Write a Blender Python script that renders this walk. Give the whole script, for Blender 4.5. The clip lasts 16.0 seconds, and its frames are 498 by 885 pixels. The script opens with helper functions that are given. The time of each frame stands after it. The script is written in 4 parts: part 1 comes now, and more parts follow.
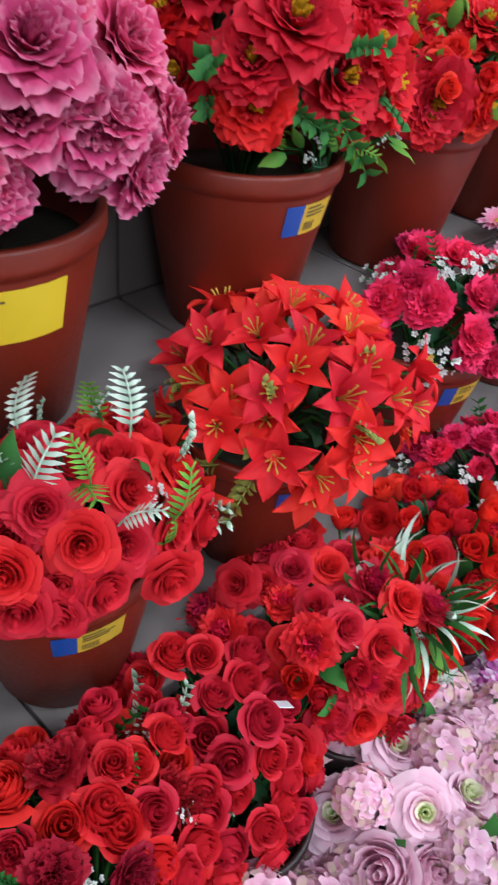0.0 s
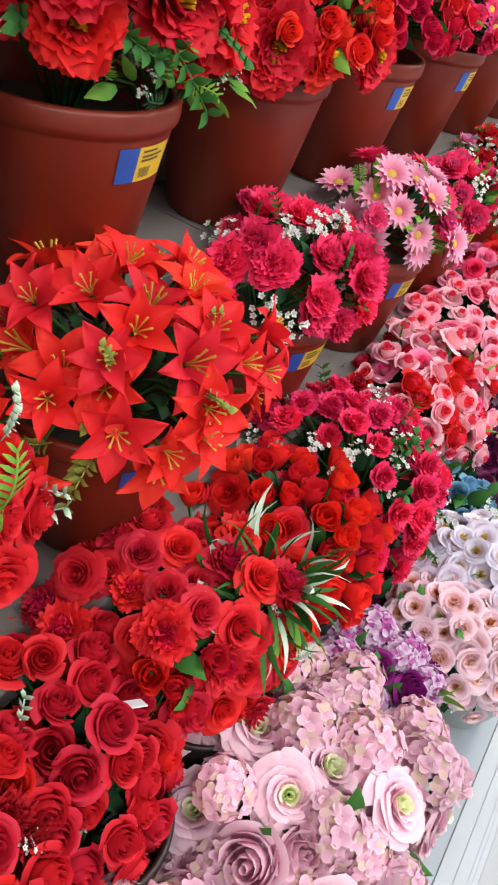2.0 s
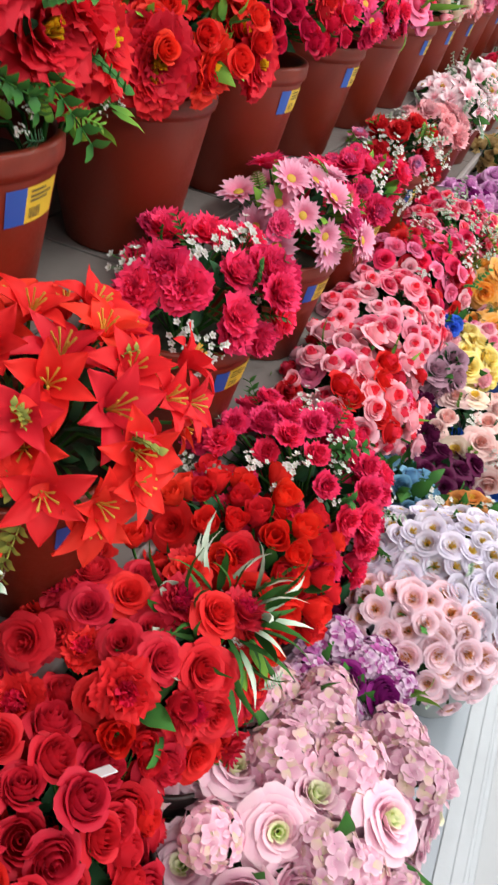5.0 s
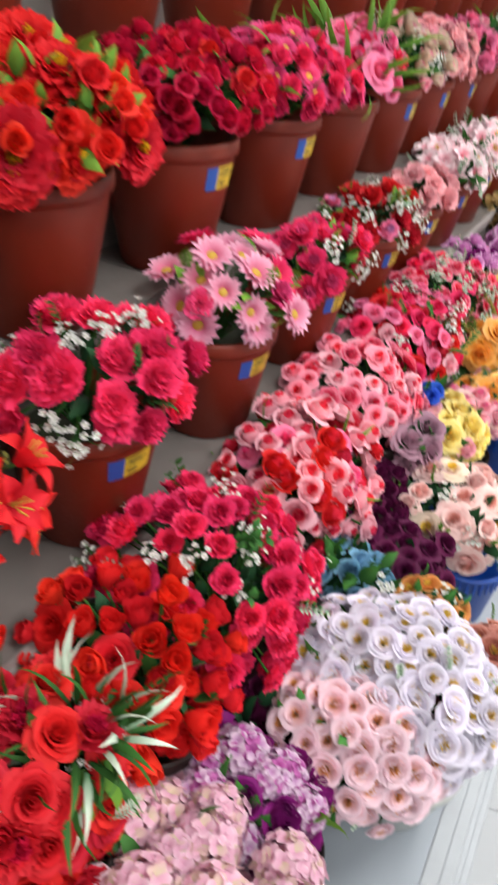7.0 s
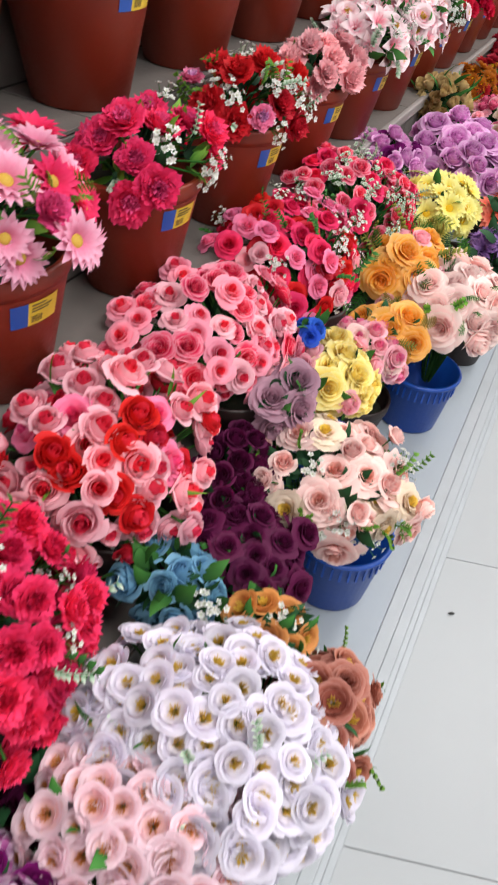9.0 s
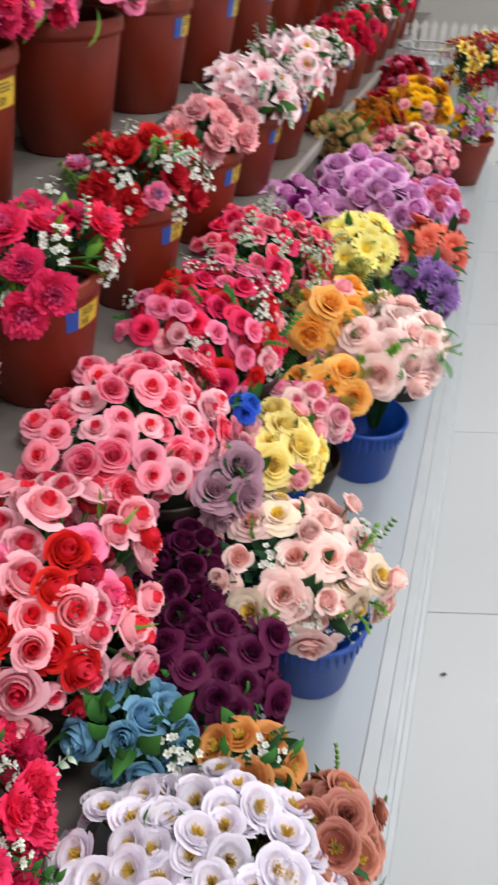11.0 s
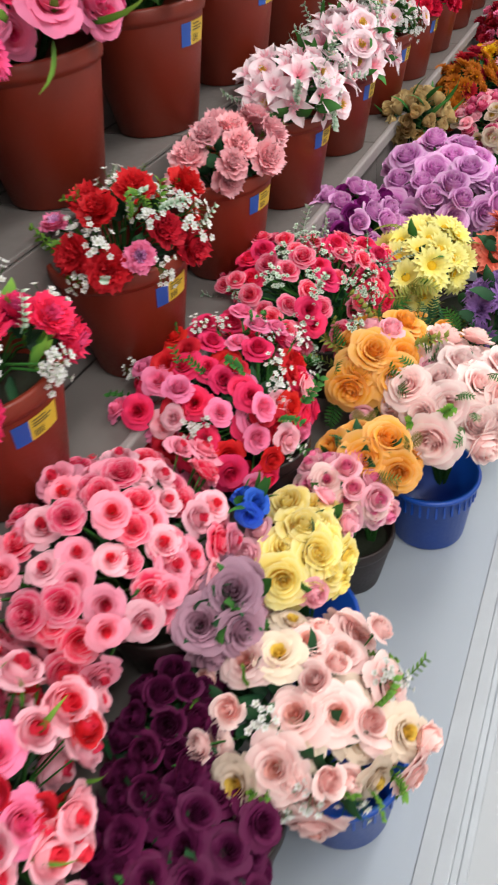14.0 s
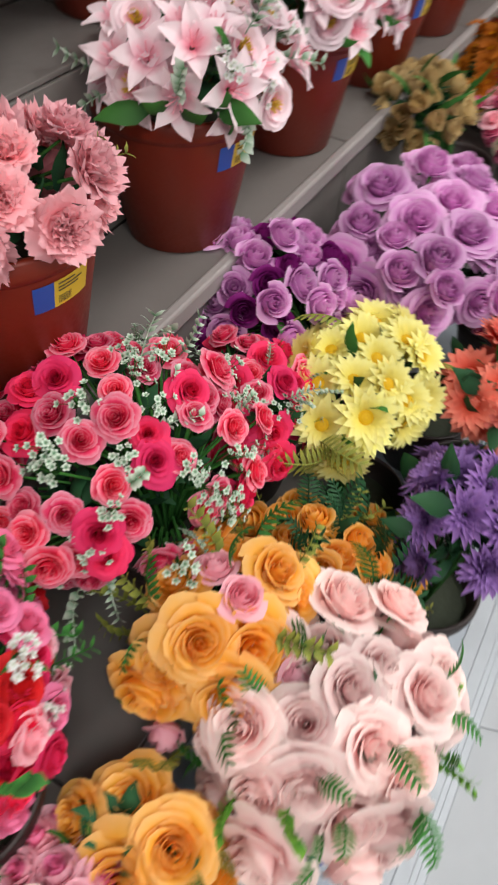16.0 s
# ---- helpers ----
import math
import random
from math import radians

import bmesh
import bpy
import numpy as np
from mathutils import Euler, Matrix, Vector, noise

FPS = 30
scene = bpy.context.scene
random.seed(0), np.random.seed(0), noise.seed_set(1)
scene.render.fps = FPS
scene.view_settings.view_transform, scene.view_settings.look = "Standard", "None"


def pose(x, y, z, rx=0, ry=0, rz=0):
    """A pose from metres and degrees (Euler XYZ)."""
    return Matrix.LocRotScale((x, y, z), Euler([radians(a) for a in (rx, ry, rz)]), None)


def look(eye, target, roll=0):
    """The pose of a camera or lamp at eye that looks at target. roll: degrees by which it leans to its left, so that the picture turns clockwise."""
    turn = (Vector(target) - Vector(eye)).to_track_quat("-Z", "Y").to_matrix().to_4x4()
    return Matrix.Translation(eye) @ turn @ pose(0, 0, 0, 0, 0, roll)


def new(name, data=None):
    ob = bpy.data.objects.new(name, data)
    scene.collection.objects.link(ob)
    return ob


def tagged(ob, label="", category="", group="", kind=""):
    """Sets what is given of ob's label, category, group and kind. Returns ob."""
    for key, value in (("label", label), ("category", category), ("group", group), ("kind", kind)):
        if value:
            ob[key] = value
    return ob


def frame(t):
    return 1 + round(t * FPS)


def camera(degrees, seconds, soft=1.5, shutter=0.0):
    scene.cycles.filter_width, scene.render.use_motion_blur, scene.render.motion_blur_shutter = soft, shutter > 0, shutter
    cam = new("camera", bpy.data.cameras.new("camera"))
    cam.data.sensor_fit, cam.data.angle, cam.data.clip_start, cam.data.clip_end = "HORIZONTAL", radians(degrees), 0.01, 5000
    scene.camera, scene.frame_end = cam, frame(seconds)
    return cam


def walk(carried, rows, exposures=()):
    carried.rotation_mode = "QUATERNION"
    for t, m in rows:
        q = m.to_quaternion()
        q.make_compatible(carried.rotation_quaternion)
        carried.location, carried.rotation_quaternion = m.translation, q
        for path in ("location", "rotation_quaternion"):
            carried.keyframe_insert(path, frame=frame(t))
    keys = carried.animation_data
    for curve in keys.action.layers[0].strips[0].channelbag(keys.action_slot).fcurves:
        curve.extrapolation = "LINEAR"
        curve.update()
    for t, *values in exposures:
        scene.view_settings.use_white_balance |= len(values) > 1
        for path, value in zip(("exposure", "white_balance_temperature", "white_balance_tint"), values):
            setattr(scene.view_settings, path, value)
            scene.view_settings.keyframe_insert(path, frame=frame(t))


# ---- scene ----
cam = camera(37.9, 16.0, soft=2.0, shutter=0.5)
PATH = [
    (0, (-0.2524, -0.0108, 1.3583), (-1.2573, 1.1872, 0.1114), 7.45),
    (0.5, (-0.2642, -0.0012, 1.3422), (-1.1335, 1.2786, 0.0747), 10.03),
    (1, (-0.2754, 0.0132, 1.3277), (-1.0101, 1.3982, 0.0859), 12.74),
    (1.5, (-0.2997, 0.0204, 1.3106), (-0.9592, 1.4537, 0.0815), 15.35),
    (2, (-0.2939, 0.0372, 1.309), (-0.9202, 1.4762, 0.0692), 15.71),
    (2.5, (-0.2812, 0.0408, 1.3126), (-0.8766, 1.5, 0.0813), 16.05),
    (3, (-0.2829, 0.036, 1.3171), (-0.8595, 1.4943, 0.0758), 15.87),
    (3.5, (-0.2914, 0.0408, 1.3125), (-0.8484, 1.5345, 0.1048), 15.47),
    (4, (-0.3092, 0.0564, 1.3018), (-0.7739, 1.579, 0.0911), 15.63),
    (4.5, (-0.3108, 0.0672, 1.2961), (-0.7126, 1.6188, 0.0998), 15.09),
    (4.7, (-0.3145, 0.0708, 1.3024), (-0.73, 1.6069, 0.0909), 13.5),
    (6.8, (-0.1511, 0.2124, 1.3522), (-0.9311, 1.7434, 0.3287), 5.13),
    (7, (-0.1174, 0.2604, 1.3446), (-0.834, 1.7715, 0.2479), 5.72),
    (7.5, (-0.0191, 0.3528, 1.3296), (-0.7079, 1.751, 0.0764), 2.85),
    (8, (0.0229, 0.3996, 1.3175), (-0.6474, 1.7414, -0.0055), 2.59),
    (8.5, (-0.0212, 0.5424, 1.2749), (-0.5737, 1.9452, -0.0393), 9.88),
    (8.7, (-0.0492, 0.6096, 1.2641), (-0.568, 2.0229, -0.0525), 10.22),
    (10.8, (-0.0883, 0.816, 1.2889), (-0.6324, 2.3224, 0.0911), 1.83),
    (11, (-0.0873, 0.8172, 1.2764), (-0.5234, 2.344, 0.0605), 2.08),
    (11.5, (-0.0753, 0.798, 1.2785), (-0.4407, 2.3155, 0.0281), 2.04),
    (12, (-0.0672, 0.7848, 1.2842), (-0.4863, 2.3023, 0.0507), -0.48),
    (12.5, (-0.0917, 0.7752, 1.2812), (-0.5186, 2.3115, 0.0739), -0.71),
    (13, (-0.0815, 0.8304, 1.2813), (-0.6107, 2.3384, 0.0788), -3.72),
    (13.5, (-0.0459, 1.0236, 1.3258), (-0.8002, 2.4571, 0.1528), -8.13),
    (14, (0.0002, 1.1916, 1.3062), (-0.7475, 2.5329, 0.0249), -7.91),
    (14.5, (-0.0174, 1.3656, 1.275), (-0.5867, 2.754, -0.0471), 0.16),
    (15, (-0.1359, 1.6104, 1.2488), (-0.4927, 3.0782, -0.062), 6.9),
    (15.5, (-0.1715, 1.7928, 1.221), (-0.5776, 3.2241, -0.1155), 4.7),
    (16, (-0.1557, 2.0496, 1.2168), (-0.7401, 3.2491, -0.2731), 4.63),
]
walk(cam, [(t, look(eye, target, roll)) for t, eye, target, roll in PATH],
     exposures=[(0.0, 0.36, 5500, 10), (1.2, 0.48, 6000, 10), (3.0, 0.55, 6450, 10), (4.7, 0.51, 6450, 10), (8.7, 0.36, 6450, 10), (11.0, 0.25, 6450, 10), (14.5, 0.30, 6450, 10), (16.0, 0.07, 6450, 10)])

# ---- light ----
world = bpy.data.worlds.new("world")
scene.world = world
world.use_nodes = True
world.node_tree.nodes["Background"].inputs[0].default_value = (0.9, 0.95, 1.0, 1)
world.node_tree.nodes["Background"].inputs[1].default_value = 0.12

LAMP_POWER = 34.0
LAMP_X = (0.55, 2.2)
LAMP_Y = (-1.2, 1.2, 3.6, 6.0)


# ---- materials ----
def nodes_of(name):
    m = bpy.data.materials.new(name)
    m.use_nodes = True
    nt = m.node_tree
    return m, nt, nt.nodes["Principled BSDF"]


def add(nt, kind, **inputs):
    n = nt.nodes.new(kind)
    for k, v in inputs.items():
        n.inputs[k].default_value = v
    return n


def surface(name, color, rough=0.5, dark=0.75, scale=8.0, fine=90.0, bump=0.15, metal=0.0, spread=0.0, coat=0.0):
    """A painted, moulded or stone surface: two scales of variation and fine relief."""
    m, nt, bs = nodes_of(name)
    L = nt.links.new
    tc = nt.nodes.new("ShaderNodeTexCoord")
    big, small = add(nt, "ShaderNodeTexNoise", Scale=scale, Detail=4.0), add(nt, "ShaderNodeTexNoise", Scale=fine, Detail=3.0)
    L(tc.outputs["Object"], big.inputs["Vector"]), L(tc.outputs["Object"], small.inputs["Vector"])
    mix = nt.nodes.new("ShaderNodeMix")
    mix.data_type = "RGBA"
    mix.inputs["A"].default_value = (*[c * dark for c in color], 1)
    mix.inputs["B"].default_value = (*color, 1)
    L(big.outputs["Fac"], mix.inputs["Factor"])
    hsv = nt.nodes.new("ShaderNodeHueSaturation")
    L(mix.outputs["Result"], hsv.inputs["Color"])
    info = nt.nodes.new("ShaderNodeObjectInfo")
    val = add(nt, "ShaderNodeMapRange")
    val.inputs["To Min"].default_value, val.inputs["To Max"].default_value = 1 - spread, 1 + spread
    L(info.outputs["Random"], val.inputs["Value"]), L(val.outputs["Result"], hsv.inputs["Value"])
    L(hsv.outputs["Color"], bs.inputs["Base Color"])
    rr = add(nt, "ShaderNodeMapRange")
    rr.inputs["To Min"].default_value, rr.inputs["To Max"].default_value = rough * 0.8, min(1, rough * 1.25)
    L(small.outputs["Fac"], rr.inputs["Value"]), L(rr.outputs["Result"], bs.inputs["Roughness"])
    bp = add(nt, "ShaderNodeBump", Strength=bump, Distance=0.002)
    L(small.outputs["Fac"], bp.inputs["Height"]), L(bp.outputs["Normal"], bs.inputs["Normal"])
    bs.inputs["Metallic"].default_value = metal
    bs.inputs["Coat Weight"].default_value = coat
    return m


PETALS = {}


def petal_mat(tip, base=None, where=0.5, soft=0.35, rim=None, glow=0.33, spread=0.14):
    """Cloth petal: one colour at its base and one at its tip, a little light shines through."""
    base = base or tuple(c * 0.8 for c in tip)
    key = (tip, base, where, soft, rim)
    if key in PETALS:
        return PETALS[key]
    m, nt, bs = nodes_of("petal_cloth")
    L = nt.links.new
    uv = nt.nodes.new("ShaderNodeUVMap")
    sep = nt.nodes.new("ShaderNodeSeparateXYZ")
    L(uv.outputs["UV"], sep.inputs["Vector"])
    tc = nt.nodes.new("ShaderNodeTexCoord")
    ns = add(nt, "ShaderNodeTexNoise", Scale=2.2, Detail=3.0)
    L(tc.outputs["Object"], ns.inputs["Vector"])
    wob = add(nt, "ShaderNodeMath")
    wob.operation = "MULTIPLY_ADD"
    wob.inputs[1].default_value, wob.inputs[2].default_value = 0.3, -0.15
    L(ns.outputs["Fac"], wob.inputs[0])
    along = nt.nodes.new("ShaderNodeMath")
    L(sep.outputs["Y"], along.inputs[0]), L(wob.outputs[0], along.inputs[1])
    ramp = nt.nodes.new("ShaderNodeValToRGB")
    e = ramp.color_ramp.elements
    e[0].position, e[0].color = max(0, where - soft), (*base, 1)
    e[1].position, e[1].color = min(0.97, where + soft), (*tip, 1)
    if rim:
        x = e.new(1.0)
        x.color = (*rim, 1)
        e[1].position = 0.8
    L(along.outputs[0], ramp.inputs["Fac"])
    info = nt.nodes.new("ShaderNodeObjectInfo")
    hsv = nt.nodes.new("ShaderNodeHueSaturation")
    mr = nt.nodes.new("ShaderNodeMapRange")
    mr.inputs["To Min"].default_value, mr.inputs["To Max"].default_value = 1 - spread, 1 + spread
    hr = nt.nodes.new("ShaderNodeMapRange")
    hr.inputs["To Min"].default_value, hr.inputs["To Max"].default_value = 0.493, 0.503
    L(info.outputs["Random"], mr.inputs["Value"]), L(info.outputs["Random"], hr.inputs["Value"])
    L(mr.outputs["Result"], hsv.inputs["Value"]), L(hr.outputs["Result"], hsv.inputs["Hue"])
    L(ramp.outputs["Color"], hsv.inputs["Color"]), L(hsv.outputs["Color"], bs.inputs["Base Color"])
    bs.inputs["Roughness"].default_value = 0.62
    bs.inputs["Specular IOR Level"].default_value = 0.25
    fibre = add(nt, "ShaderNodeTexNoise", Scale=26.0, Detail=2.0)
    L(tc.outputs["Object"], fibre.inputs["Vector"])
    bp = add(nt, "ShaderNodeBump", Strength=0.10, Distance=0.01)
    L(fibre.outputs["Fac"], bp.inputs["Height"]), L(bp.outputs["Normal"], bs.inputs["Normal"])
    tr = nt.nodes.new("ShaderNodeBsdfTranslucent")
    L(hsv.outputs["Color"], tr.inputs["Color"])
    mx = nt.nodes.new("ShaderNodeMixShader")
    mx.inputs[0].default_value = glow
    L(bs.outputs[0], mx.inputs[1]), L(tr.outputs[0], mx.inputs[2])
    L(mx.outputs[0], nt.nodes["Material Output"].inputs["Surface"])
    PETALS[key] = m
    return m


M_POT = surface("terracotta_plastic", (0.215, 0.023, 0.008), 0.45, 0.8, 5.0, 160.0, 0.08, spread=0.06)
# pot plastic with the shade under the bunches put into its colour
M_SHADEPOT = surface("shaded_pot_plastic", (0.018, 0.009, 0.008), 0.5, 0.8, 5.0, 160.0, 0.08)
M_FOAM = surface("dark_filling", (0.035, 0.045, 0.025), 0.9, 0.5, 20.0, 120.0, 0.5)
M_TILE = surface("step_tile", (0.175, 0.160, 0.150), 0.38, 0.86, 5.0, 60.0, 0.06, spread=0.05)
M_GROUT = surface("grout", (0.10, 0.09, 0.085), 0.9, 0.7, 12.0, 120.0, 0.3)
M_FLOOR = surface("floor_tile", (0.345, 0.368, 0.39), 0.40, 0.94, 2.5, 40.0, 0.03, spread=0.02)
M_FGROUT = surface("floor_grout", (0.30, 0.31, 0.32), 0.8, 0.8, 12.0, 120.0, 0.3)
M_DECK = surface("platform_sheet", (0.31, 0.35, 0.395), 0.42, 0.92, 3.0, 60.0, 0.05)
M_ALU = surface("aluminium_trim", (0.37, 0.40, 0.43), 0.42, 0.8, 14.0, 150.0, 0.1, metal=0.2)
M_STONE = surface("stone_nosing", (0.33, 0.30, 0.29), 0.5, 0.75, 9.0, 90.0, 0.15)
M_WALL = surface("wall_paint", (0.66, 0.65, 0.62), 0.8, 0.93, 2.0, 70.0, 0.1)
M_CEIL = surface("ceiling_board", (0.78, 0.78, 0.77), 0.85, 0.95, 2.0, 70.0, 0.1)
M_BLUE = surface("blue_plastic", (0.005, 0.065, 0.38), 0.38, 0.85, 6.0, 120.0, 0.05)
M_BOWL = surface("pale_grey_plastic", (0.55, 0.58, 0.56), 0.4, 0.9, 6.0, 120.0, 0.05)
M_FENCE = surface("white_picket_paint", (0.80, 0.80, 0.79), 0.45, 0.9, 6.0, 80.0, 0.1)
M_WIRE = surface("grey_wire", (0.45, 0.46, 0.48), 0.45, 0.8, 10.0, 80.0, 0.1, metal=0.3)
M_LBLUE = surface("label_blue", (0.02, 0.09, 0.42), 0.4, 0.9, 30.0, 200.0, 0.02)
M_LYEL = surface("label_yellow", (0.72, 0.50, 0.04), 0.4, 0.9, 30.0, 200.0, 0.02)
M_LYEL2 = surface("label_bright_yellow", (0.80, 0.60, 0.02), 0.4, 0.9, 30.0, 200.0, 0.02)
M_INK = surface("label_ink", (0.12, 0.09, 0.04), 0.6, 0.8, 30.0, 200.0, 0.02)
M_PAPER = surface("white_tag", (0.75, 0.77, 0.80), 0.5, 0.9, 30.0, 200.0, 0.02)
M_DIRT = surface("dry_crumb", (0.05, 0.05, 0.05), 0.9, 0.6, 60.0, 300.0, 0.3)

GREEN = petal_mat((0.05, 0.20, 0.035), (0.02, 0.09, 0.02), 0.4, 0.4, glow=0.2, spread=0.3)
DARKGREEN = petal_mat((0.022, 0.095, 0.035), (0.01, 0.045, 0.02), 0.4, 0.4, glow=0.15, spread=0.25)
LIME = petal_mat((0.20, 0.42, 0.05), (0.06, 0.22, 0.03), 0.4, 0.4, glow=0.25, spread=0.25)
FROST = petal_mat((0.62, 0.74, 0.62), (0.12, 0.28, 0.14), 0.35, 0.3, glow=0.2, spread=0.15)
OLIVE = petal_mat((0.30, 0.32, 0.06), (0.12, 0.15, 0.03), 0.4, 0.4, glow=0.2, spread=0.25)
WHITE = petal_mat((0.78, 0.80, 0.78), (0.5, 0.56, 0.42), 0.3, 0.3)
STAMEN = petal_mat((0.80, 0.58, 0.10), (0.60, 0.40, 0.05), 0.4, 0.4)
STAMEN_Y = petal_mat((0.90, 0.62, 0.02), (0.75, 0.40, 0.01), 0.4, 0.4)


# ---- mesh helpers ----
class Geo:
    """Vertices, faces, petal coordinates and material numbers of one mesh."""

    def __init__(self):
        self.v, self.f, self.uv, self.m = [], [], [], []

    def grid(self, pts, uvs, mat=0):
        """pts: rows of points; joins neighbours with quads."""
        o, c = len(self.v), len(pts[0])
        for r in pts:
            self.v.extend(r)
        for i in range(len(pts) - 1):
            for j in range(c - 1):
                q = (o + i * c + j, o + i * c + j + 1, o + (i + 1) * c + j + 1, o + (i + 1) * c + j)
                self.f.append(q)
                self.uv.extend((uvs[i][j], uvs[i][j + 1], uvs[i + 1][j + 1], uvs[i + 1][j]))
                self.m.append(mat)

    def mesh(self, name, mats, smooth=True):
        me = bpy.data.meshes.new(name)
        me.from_pydata(self.v, [], self.f)
        lay = me.uv_layers.new(name="UVMap")
        lay.data.foreach_set("uv", np.array(self.uv, dtype=np.float32).ravel())
        for m in mats:
            me.materials.append(m)
        me.polygons.foreach_set("material_index", self.m)
        me.polygons.foreach_set("use_smooth", [smooth] * len(self.f))
        me.update()
        return me


def petal(g, az, L, W, a0, a1, r0=0.0, z0=0.0, cup=0.0, ruffle=0.0, waves=3.0, shape=0.6, point=0.0, nu=4, nv=3, mat=0, bend=1.3, tooth=0.0, xf=None, rng=random):
    """One petal: leaves the axis at r0, z0, leans from a0 to a1 degrees off the axis, rounded or pointed at its tip."""
    ca, sa = math.cos(az), math.sin(az)
    ph = rng.uniform(0, 6.28)
    r, z, rows, uvs = r0, z0, [], []
    for i in range(nv + 1):
        v = i / nv
        if i:
            ang = radians(a0 + (a1 - a0) * (v - 0.5 / nv) ** bend)
            r += L / nv * math.sin(ang)
            z += L / nv * math.cos(ang)
        else:
            ang = radians(a0)
        full = math.sin(math.pi * min(1, 0.12 + 0.88 * v ** shape * (0.93 if not point else 1.0))) if point else (0.35 + 0.65 * math.sin(math.pi / 2 * min(1, v / 0.62))) * (1 - 0.42 * max(0, (v - 0.62) / 0.38) ** 2)
        w = W * max(0.04, full)
        row, uvr = [], []
        for j in range(nu + 1):
            u = 2 * j / nu - 1
            s = u * w
            inward = cup * s * s / max(W, 1e-4)
            wave = ruffle * math.sin(u * waves * 2 + ph) * v * v
            drop = -0.16 * W * u * u * v if not point else 0
            rr = r - inward * math.cos(ang) + wave * math.cos(ang)
            zz = z + inward * math.sin(ang) + wave * math.sin(ang) + drop * math.cos(ang)
            rr += drop * math.sin(ang)
            if tooth and i == nv:
                notch = tooth * ((1 if j % 2 else -1) * rng.uniform(.5, 1.2) - 1.2 * u * u)
                rr, zz = rr + notch * math.sin(ang), zz + notch * math.cos(ang)
            p = Vector((ca * rr - sa * s, sa * rr + ca * s, zz))
            row.append(xf @ p if xf else p)
            uvr.append((u * 0.5 + 0.5, v))
        rows.append(row)
        uvs.append(uvr)
    g.grid(rows, uvs, mat)


def tube(g, pts, rad, sides=4, mat=0, vals=(0.2, 0.9)):
    rows, uvs = [], []
    for i, p in enumerate(pts):
        d = (Vector(pts[min(i + 1, len(pts) - 1)]) - Vector(pts[max(i - 1, 0)])).normalized()
        x = d.orthogonal().normalized()
        y = d.cross(x)
        rd = rad[i] if isinstance(rad, (list, tuple)) else rad
        t = i / max(1, len(pts) - 1)
        rows.append([Vector(p) + (x * math.cos(6.2832 * k / sides) + y * math.sin(6.2832 * k / sides)) * rd for k in range(sides + 1)])
        uvs.append([(k / sides, vals[0] + (vals[1] - vals[0]) * t) for k in range(sides + 1)])
    g.grid(rows, uvs, mat)


def lathe(prof, seg=32):
    bm = bmesh.new()
    rings = []
    for r, z in prof:
        rings.append([bm.verts.new((r * math.cos(6.28319 * k / seg), r * math.sin(6.28319 * k / seg), z)) for k in range(seg)] if r > 1e-5 else [bm.verts.new((0, 0, z))])
    for a, b in zip(rings, rings[1:]):
        for k in range(seg):
            if len(a) == 1 and len(b) > 1:
                bm.faces.new((a[0], b[k], b[(k + 1) % seg]))
            elif len(b) == 1 and len(a) > 1:
                bm.faces.new((a[k], b[0], a[(k + 1) % seg]))
            elif len(a) > 1:
                bm.faces.new((a[k], a[(k + 1) % seg], b[(k + 1) % seg], b[k]))
    bmesh.ops.recalc_face_normals(bm, faces=bm.faces)
    for f in bm.faces:
        f.smooth = True
    return bm


def box(bm, x0, y0, z0, x1, y1, z1, bev=0.0):
    r = bmesh.ops.create_cube(bm, size=1, matrix=Matrix.Translation(((x0 + x1) / 2, (y0 + y1) / 2, (z0 + z1) / 2)) @ Matrix.Diagonal((x1 - x0, y1 - y0, z1 - z0, 1)))
    if bev:
        es = list({e for v in r["verts"] for e in v.link_edges})
        bmesh.ops.bevel(bm, geom=es, offset=bev, segments=2, affect="EDGES", profile=0.5)
    return bm


def to_mesh(name, bm, mat):
    me = bpy.data.meshes.new(name)
    bm.to_mesh(me)
    bm.free()
    if mat:
        me.materials.append(mat)
    return me


def part(name, data, mat=None, parent=None, label="", m=None):
    """One mesh object under a thing or a part."""
    if isinstance(data, bmesh.types.BMesh):
        data = to_mesh(name, data, mat)
    ob = new(name, data)
    ob.parent = parent
    if m is not None:
        ob.matrix_basis = m
    if label:
        ob["label"] = label
    return ob


def structure(name, bm, mat, label, category="structure"):
    return tagged(new(name, to_mesh(name, bm, mat)), label, category, kind="structure")


def empty(name, m, label, category, group=""):
    ob = new(name)
    ob.empty_display_size = 0.05
    ob.matrix_basis = m
    return tagged(ob, label, category, group)


